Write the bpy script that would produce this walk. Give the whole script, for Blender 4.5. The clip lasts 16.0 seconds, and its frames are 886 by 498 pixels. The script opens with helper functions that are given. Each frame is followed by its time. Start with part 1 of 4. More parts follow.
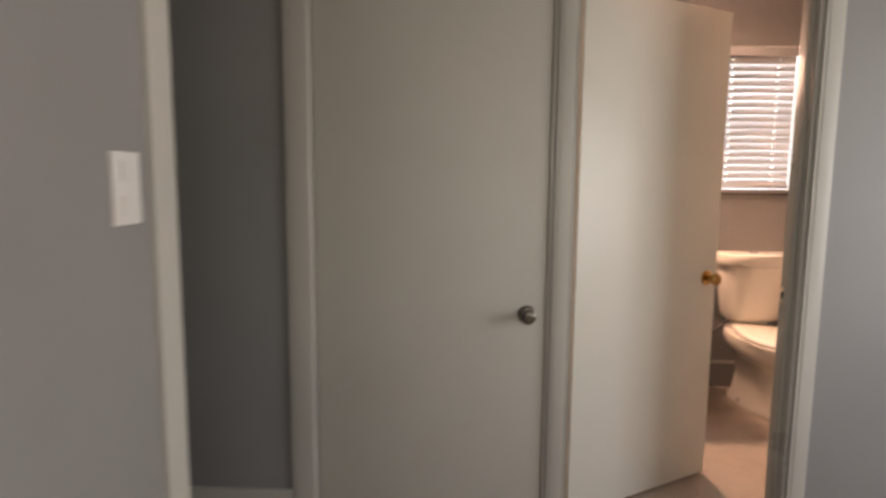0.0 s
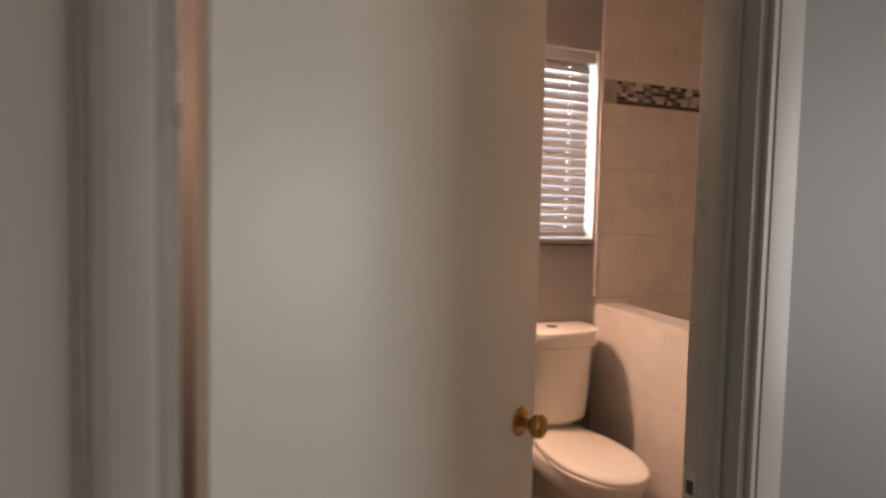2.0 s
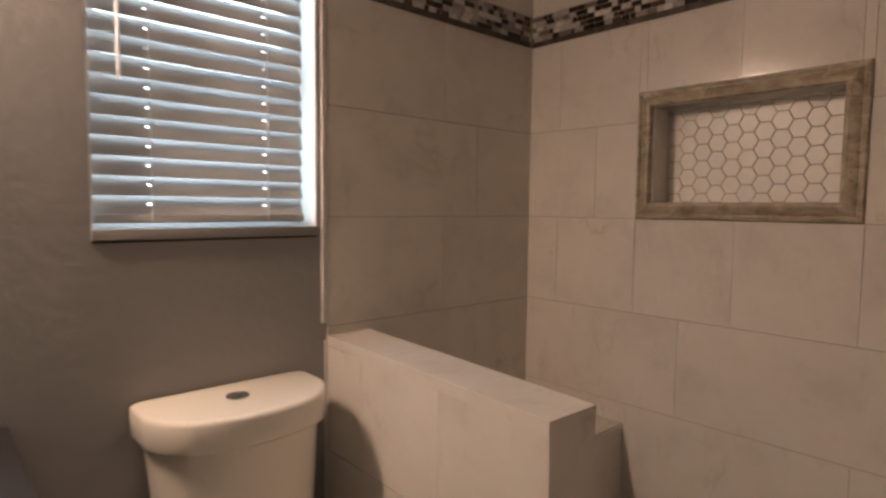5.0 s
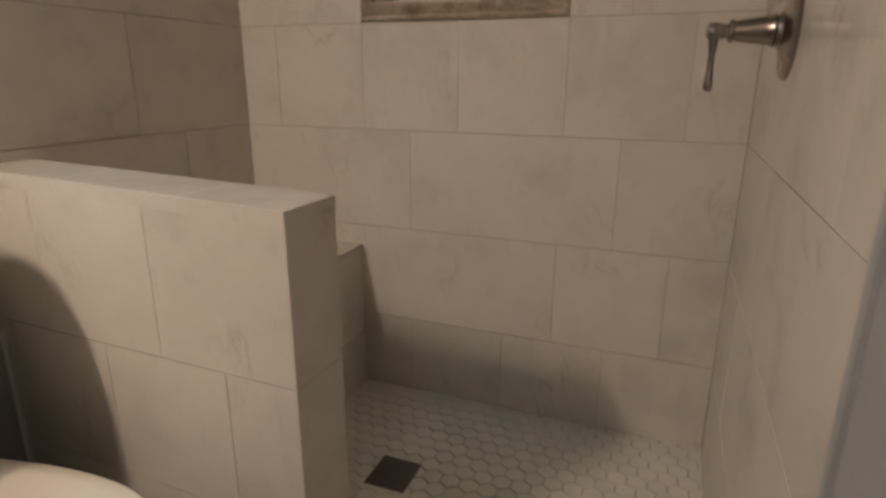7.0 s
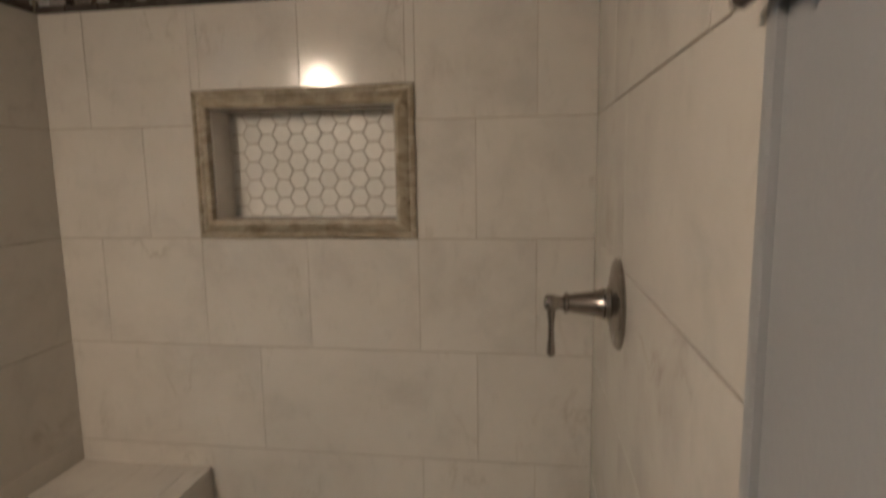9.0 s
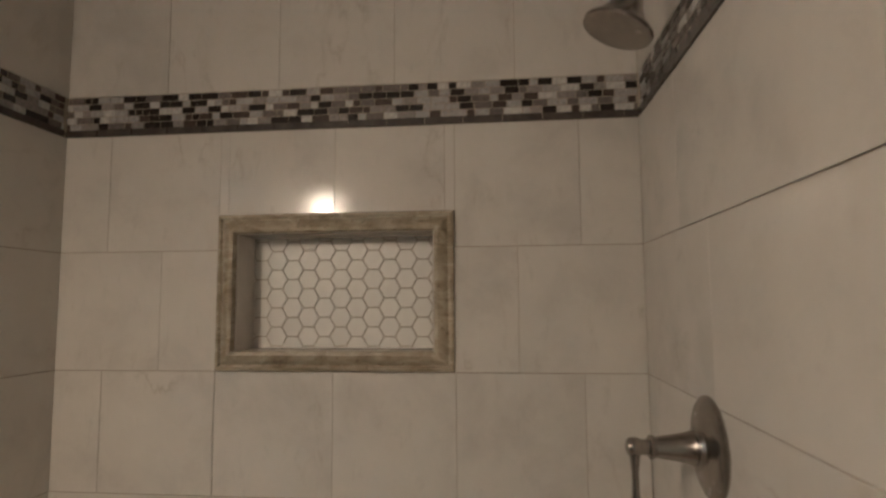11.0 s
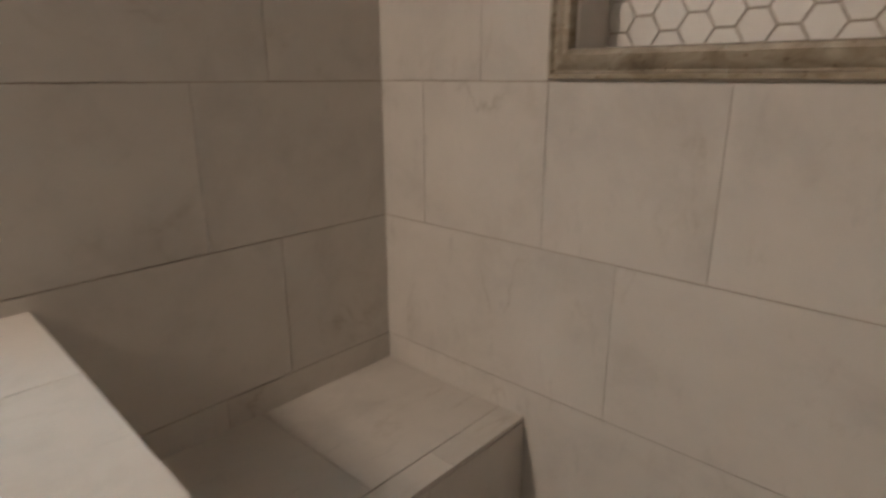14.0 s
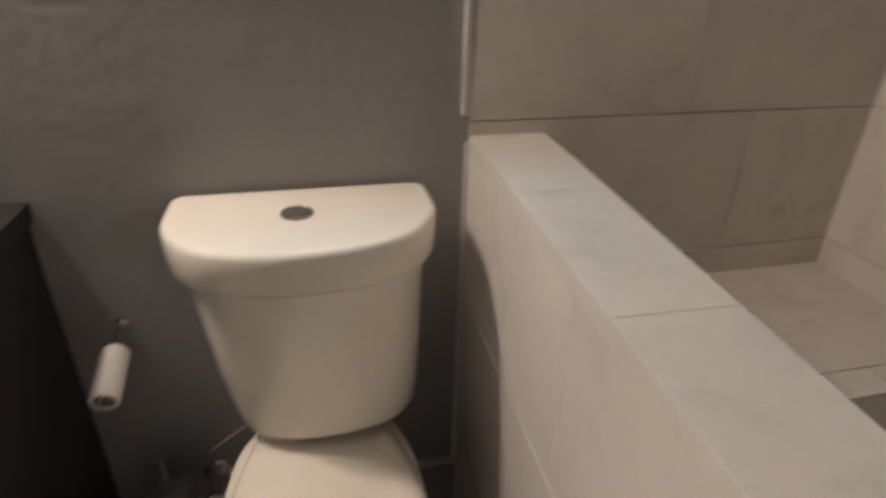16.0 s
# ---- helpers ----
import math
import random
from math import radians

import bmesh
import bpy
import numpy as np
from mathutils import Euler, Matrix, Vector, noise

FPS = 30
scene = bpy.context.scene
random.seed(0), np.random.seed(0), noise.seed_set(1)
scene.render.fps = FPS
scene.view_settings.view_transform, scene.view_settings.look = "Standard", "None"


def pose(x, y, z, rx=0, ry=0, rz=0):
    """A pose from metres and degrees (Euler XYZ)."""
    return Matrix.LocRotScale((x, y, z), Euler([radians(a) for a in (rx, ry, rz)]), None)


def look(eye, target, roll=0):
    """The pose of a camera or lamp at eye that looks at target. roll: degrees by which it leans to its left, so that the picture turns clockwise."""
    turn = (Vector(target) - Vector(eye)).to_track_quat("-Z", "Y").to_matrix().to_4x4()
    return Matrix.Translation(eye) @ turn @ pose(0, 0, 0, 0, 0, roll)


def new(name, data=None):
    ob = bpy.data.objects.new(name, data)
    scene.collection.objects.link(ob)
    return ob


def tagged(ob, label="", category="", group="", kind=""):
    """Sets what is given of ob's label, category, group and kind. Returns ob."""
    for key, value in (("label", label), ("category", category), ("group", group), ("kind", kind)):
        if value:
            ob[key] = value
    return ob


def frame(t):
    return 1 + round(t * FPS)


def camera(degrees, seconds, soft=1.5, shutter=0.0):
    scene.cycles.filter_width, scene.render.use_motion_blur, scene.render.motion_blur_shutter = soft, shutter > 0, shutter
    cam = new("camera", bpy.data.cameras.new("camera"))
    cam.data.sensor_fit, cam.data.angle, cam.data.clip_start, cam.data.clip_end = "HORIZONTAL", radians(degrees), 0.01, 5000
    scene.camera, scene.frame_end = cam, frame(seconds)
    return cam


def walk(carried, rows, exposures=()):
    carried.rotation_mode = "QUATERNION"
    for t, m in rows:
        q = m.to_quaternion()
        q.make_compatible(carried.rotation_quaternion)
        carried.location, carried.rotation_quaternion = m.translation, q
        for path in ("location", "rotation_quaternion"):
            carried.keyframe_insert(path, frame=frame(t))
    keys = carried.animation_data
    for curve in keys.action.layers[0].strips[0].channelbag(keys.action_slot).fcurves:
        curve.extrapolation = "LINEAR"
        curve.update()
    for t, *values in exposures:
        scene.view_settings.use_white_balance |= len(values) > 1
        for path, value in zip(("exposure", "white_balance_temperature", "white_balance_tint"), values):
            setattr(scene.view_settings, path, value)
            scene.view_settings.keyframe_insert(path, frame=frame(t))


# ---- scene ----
cam = camera(74.6, 16.0, soft=2.5, shutter=0.5)
PATH = [
    (0, (-2.933, -3.747, 1.328), (-3.017, -1.763, 1.089), 0.5),
    (0.5, (-2.851, -3.424, 1.372), (-2.699, -1.438, 1.185), 1.1),
    (1, (-2.761, -3.07, 1.38), (-2.433, -1.102, 1.238), 0.8),
    (1.5, (-2.669, -2.655, 1.371), (-2.161, -0.724, 1.257), 1.5),
    (2, (-2.5, -2.346, 1.36), (-1.819, -0.468, 1.254), 1.3),
    (2.5, (-2.321, -2.12, 1.394), (-1.494, -0.303, 1.273), 1.2),
    (3.2, (-2.135, -1.843, 1.366), (-1.152, -0.105, 1.243), 0.6),
    (4.3, (-1.905, -1.575, 1.345), (-0.69, -0.005, 1.205), 0.5),
    (5.5, (-1.622, -1.35, 1.308), (-0.132, -0.026, 1.14), 0.4),
    (6, (-1.605, -1.349, 1.258), (0.068, -0.279, 1.019), 0.2),
    (6.5, (-1.608, -1.328, 1.192), (0.163, -0.481, 0.814), 0.5),
    (7, (-1.61, -1.336, 1.152), (0.176, -0.638, 0.584), 0.3),
    (7.5, (-1.604, -1.353, 1.127), (0.176, -0.774, 0.421), -0.2),
    (8, (-1.562, -1.344, 1.232), (0.24, -0.885, 0.495), -0.5),
    (8.5, (-1.509, -1.337, 1.373), (0.383, -0.976, 0.832), -1.1),
    (9, (-1.484, -1.341, 1.485), (0.475, -1.049, 1.208), -0.9),
    (9.5, (-1.475, -1.331, 1.563), (0.51, -1.094, 1.543), -0.7),
    (9.7, (-1.478, -1.324, 1.595), (0.509, -1.11, 1.645), -0.9),
    (11.8, (-1.232, -1.045, 1.415), (0.748, -0.836, 1.606), -0.2),
    (12, (-1.151, -1.018, 1.415), (0.832, -0.775, 1.518), -0.4),
    (12.5, (-1.086, -0.977, 1.394), (0.87, -0.571, 1.299), -0.3),
    (13, (-0.976, -0.955, 1.373), (0.89, -0.289, 1.105), -0.6),
    (13.5, (-0.9, -0.977, 1.364), (0.768, 0.044, 0.943), -1.1),
    (14, (-0.904, -1.022, 1.31), (0.511, 0.273, 0.742), -0.1),
    (14.5, (-0.917, -1.025, 1.309), (0.316, 0.382, 0.604), -0.1),
    (15, (-1.009, -1.01, 1.3), (0.03, 0.517, 0.532), 0.6),
    (15.5, (-1.112, -0.982, 1.283), (-0.314, 0.67, 0.484), 0.5),
    (16, (-1.152, -0.982, 1.273), (-0.727, 0.737, 0.343), 1.6),
]
walk(cam, [(t, look(eye, target, roll)) for t, eye, target, roll in PATH],
     [(0, 1.0, 7300, 17), (0.6, 0.75, 7300, 17), (1.2, 0.5, 7300, 18), (2.2, 0.22, 7300, 19), (3.2, 0.14, 7500, 21), (5.3, -0.23, 5850, -3), (7.5, -0.04, 5400, -12), (9.7, -0.15, 5300, -15), (13.0, -0.18, 5200, -12), (14.0, -0.12, 5150, -11), (16, -0.04, 5000, -11)])

# ---------------------------------------------------------------- light
world = bpy.data.worlds.new("world")
scene.world = world
world.use_nodes = True
wn = world.node_tree.nodes
sky = wn.new("ShaderNodeTexSky")
sky.sky_type, sky.sun_disc = "NISHITA", False
sky.sun_elevation, sky.sun_rotation = radians(35), radians(60)
world.node_tree.links.new(sky.outputs[0], wn["Background"].inputs[0])
wn["Background"].inputs[1].default_value = 0.15

sun = new("sun", bpy.data.lights.new("sun", "SUN"))
sun.data.energy, sun.data.angle, sun.data.color = 2.5, radians(0.5), (1, 0.95, 0.88)
sun.matrix_world = look((8, 6, 7), (0, 3, 0))

LAMP_POWER = 490.0        # frosted globes over the vanity
HALL_POWER = 14.0        # daylight through the east window of the room
FILL_POWER = 5.5        # fill lamp added behind the walker, no window known there

# ---------------------------------------------------------------- plan, metres
ZN = 1.302               # lower edge of the niche frame, a tile joint
T = 0.305                # tile
SF = 0.132               # shower floor above the room floor
YV = -1.505              # tiled valve wall
CEIL = 2.46
YH = -1.68               # hall face of the door wall
PX0, PX1, PY, PZ = -0.866, -0.724, -0.792, 0.962   # half wall, square to the window wall
HALF_TURN = -1.5         # the half wall stands a little out of square, degrees
BY, BZ = -0.425, 0.627   # bench
WX0, WX1, WZ0, WZ1 = -1.435, -0.895, 1.273, 2.15  # window opening
DX0, DX1, DH = -2.578, -1.752, 2.05               # bathroom doorway
YB = -1.57               # bathroom face of that wall at the doorway
CX0, CX1 = -3.498, -2.635                          # closed door


# ---------------------------------------------------------------- materials
def mat(name, rough=0.5, metal=0.0, color=(0.8, 0.8, 0.8)):
    m = bpy.data.materials.new(name)
    m.use_nodes = True
    b = m.node_tree.nodes["Principled BSDF"]
    b.inputs["Base Color"].default_value = (*color, 1)
    b.inputs["Roughness"].default_value = rough
    b.inputs["Metallic"].default_value = metal
    return m, m.node_tree.nodes, m.node_tree.links, b


def coords(n, l, spread=0.0):
    """World-size coordinates, moved by each object's own random number."""
    tc = n.new("ShaderNodeNewGeometry")
    if not spread:
        return tc.outputs["Position"]
    oi = n.new("ShaderNodeObjectInfo")
    mul = n.new("ShaderNodeMath")
    mul.operation = "MULTIPLY"
    mul.inputs[1].default_value = spread
    l.new(oi.outputs["Random"], mul.inputs[0])
    add = n.new("ShaderNodeVectorMath")
    l.new(tc.outputs["Position"], add.inputs[0])
    l.new(mul.outputs[0], add.inputs[1])
    return add.outputs[0]


def noise_tex(n, l, vec, scale, detail=4.0, rough=0.55, distort=0.0):
    t = n.new("ShaderNodeTexNoise")
    t.inputs["Scale"].default_value = scale
    t.inputs["Detail"].default_value = detail
    t.inputs["Roughness"].default_value = rough
    t.inputs["Distortion"].default_value = distort
    l.new(vec, t.inputs["Vector"])
    return t.outputs["Fac"]


def ramp(n, l, fac, stops):
    r = n.new("ShaderNodeValToRGB")
    e = r.color_ramp.elements
    while len(e) < len(stops):
        e.new(0.5)
    for el, (p, c) in zip(e, stops):
        el.position, el.color = p, (*c, 1)
    l.new(fac, r.inputs[0])
    return r.outputs[0]


def mixc(n, l, fac, a, b, mode="MIX"):
    m = n.new("ShaderNodeMix")
    m.data_type, m.blend_type = "RGBA", mode
    for sock, v in ((m.inputs[0], fac), (m.inputs[6], a), (m.inputs[7], b)):
        if isinstance(v, (int, float)):
            sock.default_value = v
        elif isinstance(v, tuple):
            sock.default_value = (*v, 1)
        else:
            l.new(v, sock)
    return m.outputs[2]


def bump(n, l, b, height, strength, dist):
    k = n.new("ShaderNodeBump")
    k.inputs["Strength"].default_value = strength
    k.inputs["Distance"].default_value = dist
    l.new(height, k.inputs["Height"])
    l.new(k.outputs[0], b.inputs["Normal"])


def paint(name, color, rough=0.5, orange=0.0012, stain=0.06, scale=140):
    """Rolled wall paint: fine roller texture and broad, faint unevenness."""
    m, n, l, b = mat(name, rough)
    p = coords(n, l)
    big = noise_tex(n, l, p, 1.7, 5)
    dark = tuple(c * (1 - stain * 2.2) for c in color)
    l.new(ramp(n, l, big, [(0.3, dark), (0.7, color)]), b.inputs["Base Color"])
    fine = noise_tex(n, l, p, scale, 3)
    bump(n, l, b, fine, 0.55, orange)
    rr = n.new("ShaderNodeMapRange")
    rr.inputs["To Min"].default_value, rr.inputs["To Max"].default_value = rough - 0.08, rough + 0.1
    l.new(big, rr.inputs[0])
    l.new(rr.outputs[0], b.inputs["Roughness"])
    return m


def marble(name, spread=40.0, base=(0.60, 0.565, 0.515), rough=0.14):
    """Satin porcelain tile with faint grey-brown marble veins and cloudy blotches."""
    m, n, l, b = mat(name, rough)
    b.inputs["Specular IOR Level"].default_value = 0.32
    p = coords(n, l, spread)
    cloud = noise_tex(n, l, p, 4.5, 7, 0.62, 0.25)
    c0 = ramp(n, l, cloud, [(0.30, tuple(v * 0.87 for v in base)), (0.48, base), (0.72, tuple(min(1, v * 1.07) for v in base))])
    mp = n.new("ShaderNodeMapping")
    mp.inputs["Rotation"].default_value = (0.55, 0.6, 0.5)
    mp.inputs["Scale"].default_value = (1.0, 2.6, 1.0)
    l.new(p, mp.inputs[0])
    vein = noise_tex(n, l, mp.outputs[0], 2.3, 6, 0.58, 0.35)
    sub = n.new("ShaderNodeMath")
    sub.operation = "SUBTRACT"
    sub.inputs[1].default_value = 0.5
    l.new(vein, sub.inputs[0])
    ab = n.new("ShaderNodeMath")
    ab.operation = "ABSOLUTE"
    l.new(sub.outputs[0], ab.inputs[0])
    vmask = ramp(n, l, ab.outputs[0], [(0.0, (0.42,) * 3), (0.006, (0.20,) * 3), (0.03, (0, 0, 0))])
    patch = ramp(n, l, noise_tex(n, l, p, 5.0, 4), [(0.52, (0, 0, 0)), (0.68, (1, 1, 1))])
    vm = mixc(n, l, 1.0, vmask, patch, "MULTIPLY")
    c1 = mixc(n, l, vm, c0, (0.30, 0.25, 0.19))
    smudge = ramp(n, l, noise_tex(n, l, mp.outputs[0], 9, 5, 0.65), [(0.60, (0, 0, 0)), (0.78, (0.45, 0.45, 0.45))])
    l.new(mixc(n, l, smudge, c1, tuple(v * 0.72 for v in base)), b.inputs["Base Color"])
    bump(n, l, b, noise_tex(n, l, p, 9, 2), 0.12, 0.002)
    return m


def travertine():
    m, n, l, b = mat("travertine", 0.42)
    p = coords(n, l, 5.0)
    mp = n.new("ShaderNodeMapping")
    mp.inputs["Scale"].default_value = (1.0, 1.0, 2.2)
    l.new(p, mp.inputs[0])
    a = noise_tex(n, l, mp.outputs[0], 14, 7, 0.62, 0.8)
    c = ramp(n, l, a, [(0.25, (0.16, 0.125, 0.085)), (0.43, (0.30, 0.255, 0.185)), (0.58, (0.41, 0.36, 0.28)), (0.8, (0.56, 0.51, 0.42))])
    pits = ramp(n, l, noise_tex(n, l, p, 90, 3), [(0.28, (1, 1, 1)), (0.38, (0, 0, 0))])
    own = n.new("ShaderNodeObjectInfo")
    tone = ramp(n, l, own.outputs["Random"], [(0.0, (0.86, 0.85, 0.83)), (1.0, (1.22, 1.22, 1.2))])
    c = mixc(n, l, 1.0, c, tone, "MULTIPLY")
    l.new(mixc(n, l, pits, c, (0.16, 0.115, 0.07)), b.inputs["Base Color"])
    bump(n, l, b, a, 0.3, 0.004)
    return m


def random_glass():
    """Mosaic chips: each one takes its own tone, from near black to pale grey."""
    m, n, l, b = mat("mosaic_chip", 0.16)
    oi = n.new("ShaderNodeObjectInfo")
    r = n.new("ShaderNodeValToRGB")
    r.color_ramp.interpolation = "CONSTANT"
    tones = [(0.0, (0.022, 0.017, 0.015)), (0.20, (0.075, 0.055, 0.046)), (0.32, (0.17, 0.145, 0.13)), (0.50, (0.30, 0.27, 0.25)),
             (0.66, (0.42, 0.395, 0.375)), (0.86, (0.58, 0.555, 0.52))]
    e = r.color_ramp.elements
    while len(e) < len(tones):
        e.new(0.5)
    for el, (p, c) in zip(e, tones):
        el.position, el.color = p, (*c, 1)
    l.new(oi.outputs["Random"], r.inputs[0])
    p = coords(n, l, 9.0)
    sp = ramp(n, l, noise_tex(n, l, p, 120, 4), [(0.35, (0.75, 0.75, 0.75)), (0.65, (1.1, 1.1, 1.1))])
    l.new(mixc(n, l, 1.0, r.outputs[0], sp, "MULTIPLY"), b.inputs["Base Color"])
    return m


def simple(name, color, rough=0.5, metal=0.0, var=0.12, scale=12, relief=0.0):
    m, n, l, b = mat(name, rough, metal, color)
    p = coords(n, l, 3.0)
    f = noise_tex(n, l, p, scale, 5)
    l.new(ramp(n, l, f, [(0.3, tuple(c * (1 - var) for c in color)), (0.7, tuple(min(1, c * (1 + var * 0.4)) for c in color))]), b.inputs["Base Color"])
    rr = n.new("ShaderNodeMapRange")
    rr.inputs["To Min"].default_value, rr.inputs["To Max"].default_value = max(0.02, rough * 0.8), min(1, rough * 1.25)
    l.new(f, rr.inputs[0])
    l.new(rr.outputs[0], b.inputs["Roughness"])
    if relief:
        bump(n, l, b, noise_tex(n, l, p, scale * 6, 3), 0.4, relief)
    return m


M_TILE = marble("marble_tile")
M_GROUT = simple("grout", (0.40, 0.335, 0.26), 0.9, 0, 0.25, 40, 0.0006)
M_GROUT_W = simple("pale_grout", (0.30, 0.27, 0.235), 0.9, 0, 0.25, 30, 0.0006)
M_HEX = simple("hex_tile", (0.72, 0.695, 0.65), 0.36, 0, 0.10, 6)
M_TRAV = travertine()
M_CHIP = random_glass()
M_PENCIL = simple("pencil_strip", (0.085, 0.070, 0.062), 0.2, 0, 0.5, 25)
M_WALL = paint("grey_wall_paint", (0.30, 0.293, 0.288), 0.36, 0.0045, 0.06, 34)
M_HALL = paint("pale_grey_wall_paint", (0.272, 0.267, 0.265), 0.5, 0.0006)
M_SIDE = paint("cool_grey_wall_paint", (0.34, 0.345, 0.36), 0.5, 0.0012)
M_DOOR = paint("cream_door_paint", (0.66, 0.635, 0.56), 0.35, 0.0006, 0.04, 220)
M_GDOOR = paint("grey_door_paint", (0.55, 0.535, 0.48), 0.42, 0.0006, 0.04, 220)
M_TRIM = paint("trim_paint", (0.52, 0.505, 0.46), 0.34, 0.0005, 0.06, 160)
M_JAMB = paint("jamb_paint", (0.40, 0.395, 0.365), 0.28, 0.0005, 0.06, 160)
M_WHITE = simple("white_paint", (0.78, 0.77, 0.75), 0.4, 0, 0.05)
# Unseen hall walls and ceiling are whitened to bounce more light
M_BOUNCE = paint("white_wall_paint", (0.66, 0.65, 0.63), 0.6, 0.001)
M_CEIL = paint("ceiling_paint", (0.48, 0.465, 0.445), 0.8, 0.003, 0.03, 60)
M_PORC = simple("porcelain", (0.80, 0.76, 0.68), 0.10, 0, 0.03, 4)
M_SEAT = simple("seat_plastic", (0.82, 0.78, 0.70), 0.16, 0, 0.03, 4)
M_CHROME = simple("chrome", (0.74, 0.73, 0.72), 0.14, 1.0, 0.06, 20)
M_NICKEL = simple("brushed_nickel", (0.36, 0.325, 0.295), 0.25, 1.0, 0.12, 50)
M_BRONZE = simple("bronze_bar", (0.15, 0.118, 0.098), 0.32, 0.9, 0.15, 40)
M_BRASS = simple("brass", (0.50, 0.30, 0.10), 0.22, 1.0, 0.15, 40)
M_PEWTER = simple("pewter", (0.22, 0.20, 0.18), 0.2, 1.0, 0.15, 40)
M_BLACK = simple("black_lacquer", (0.020, 0.018, 0.020), 0.5, 0, 0.3, 8)
M_DARK = simple("dark_metal", (0.12, 0.108, 0.10), 0.45, 0.6, 0.3, 60)
M_SLAT = simple("blind_slat", (0.52, 0.52, 0.53), 0.42, 0, 0.04, 6)
M_VINYL = simple("white_vinyl", (0.80, 0.82, 0.85), 0.35, 0, 0.04, 6)
M_SWITCH = simple("switch_plastic", (0.70, 0.68, 0.65), 0.3, 0, 0.04, 6)
M_PAPER = simple("tissue_paper", (0.78, 0.75, 0.71), 0.95, 0, 0.05, 60, 0.0006)
M_CARD = simple("cardboard", (0.16, 0.11, 0.07), 0.9, 0, 0.2, 40)
M_FLOOR = marble("floor_tile", 30.0, (0.40, 0.335, 0.28), 0.3)
M_GREYPLASTIC = simple("grey_plastic", (0.16, 0.15, 0.15), 0.4, 0, 0.1, 10)
M_CAULK = simple("caulk", (0.56, 0.54, 0.52), 0.5, 0, 0.15, 30)
M_MIRROR, *_ = mat("mirror_silver", 0.02, 1.0, (0.9, 0.9, 0.9))
M_GLASS, _gn, _gl, _gb = mat("window_glass", 0.02, 0, (1, 1, 1))
_gb.inputs["Transmission Weight"].default_value = 1.0
_gb.inputs["IOR"].default_value = 1.45
M_LAMP, _ln, _ll, _lb = mat("lit_frosted_glass", 0.4, 0, (0.9, 0.85, 0.75))
_lb.inputs["Emission Color"].default_value = (1.0, 0.64, 0.465, 1)
_lb.inputs["Emission Strength"].default_value = LAMP_POWER
M_GROUND = simple("dry_ground", (0.20, 0.19, 0.13), 0.95, 0, 0.4, 3)


# ---------------------------------------------------------------- mesh helpers
def box(bm, x0, x1, y0, y1, z0, z1, bevel=0.0, seg=2):
    r = bmesh.ops.create_cube(bm, size=1)
    vs = r["verts"]
    for v in vs:
        v.co = Vector(((x0 + x1) / 2 + v.co.x * (x1 - x0), (y0 + y1) / 2 + v.co.y * (y1 - y0), (z0 + z1) / 2 + v.co.z * (z1 - z0)))
    if bevel:
        es = list({e for v in vs for e in v.link_edges})
        bmesh.ops.bevel(bm, geom=es, offset=bevel, segments=seg, profile=0.7, affect="EDGES")
    return bm


def boxes(*rows, bevel=0.0):
    bm = bmesh.new()
    for r in rows:
        box(bm, *r, bevel=bevel)
    return bm


def rod(bm, a, b, r0, r1=None, n=20, caps=True):
    a, b = Vector(a), Vector(b)
    r1 = r0 if r1 is None else r1
    d = b - a
    m = Matrix.Translation((a + b) / 2) @ d.to_track_quat("Z", "Y").to_matrix().to_4x4()
    bmesh.ops.create_cone(bm, cap_ends=caps, segments=n, radius1=r0, radius2=r1, depth=d.length, matrix=m)
    return bm


def lathe(bm, profile, m=Matrix(), n=32):
    """Turn (radius, height) pairs about the local z axis."""
    rings = []
    for r, h in profile:
        rings.append([bm.verts.new(m @ Vector((r * math.cos(2 * math.pi * k / n), r * math.sin(2 * math.pi * k / n), h))) for k in range(n)])
    for a, b in zip(rings, rings[1:]):
        for k in range(n):
            bm.faces.new((a[k], a[(k + 1) % n], b[(k + 1) % n], b[k]))
    bm.faces.new(list(reversed(rings[0])))
    bm.faces.new(rings[-1])
    return bm


def loft(bm, rings):
    """Skin closed rings of equal count, with both ends capped."""
    vr = [[bm.verts.new(p) for p in r] for r in rings]
    k = len(vr[0])
    for a, b in zip(vr, vr[1:]):
        for i in range(k):
            bm.faces.new((a[i], a[(i + 1) % k], b[(i + 1) % k], b[i]))
    bm.faces.new(list(reversed(vr[0])))
    bm.faces.new(vr[-1])
    return bm


def tube(bm, pts, r, n=14):
    pts = [Vector(p) for p in pts]
    rings = []
    for i, p in enumerate(pts):
        d = (pts[min(i + 1, len(pts) - 1)] - pts[max(i - 1, 0)]).normalized()
        q = d.to_track_quat("Z", "Y")
        rings.append([p + q @ Vector((r * math.cos(2 * math.pi * k / n), r * math.sin(2 * math.pi * k / n), 0)) for k in range(n)])
    return loft(bm, rings)


def finish(bm, name, material, smooth=None):
    bmesh.ops.recalc_face_normals(bm, faces=bm.faces)
    me = bpy.data.meshes.new(name)
    bm.to_mesh(me)
    bm.free()
    me.materials.append(material)
    if smooth:
        me.shade_smooth()
        me.set_sharp_from_angle(angle=radians(smooth))
    return me


def thing(name, bm, material, label, category, kind="", group="", smooth=40):
    return tagged(new(name, finish(bm, name, material, smooth)), label, category, group, kind)


def empty(name, loc, label, category, group=""):
    e = new(name)
    e.location = loc
    e.empty_display_size = 0.05
    return tagged(e, label, category, group)


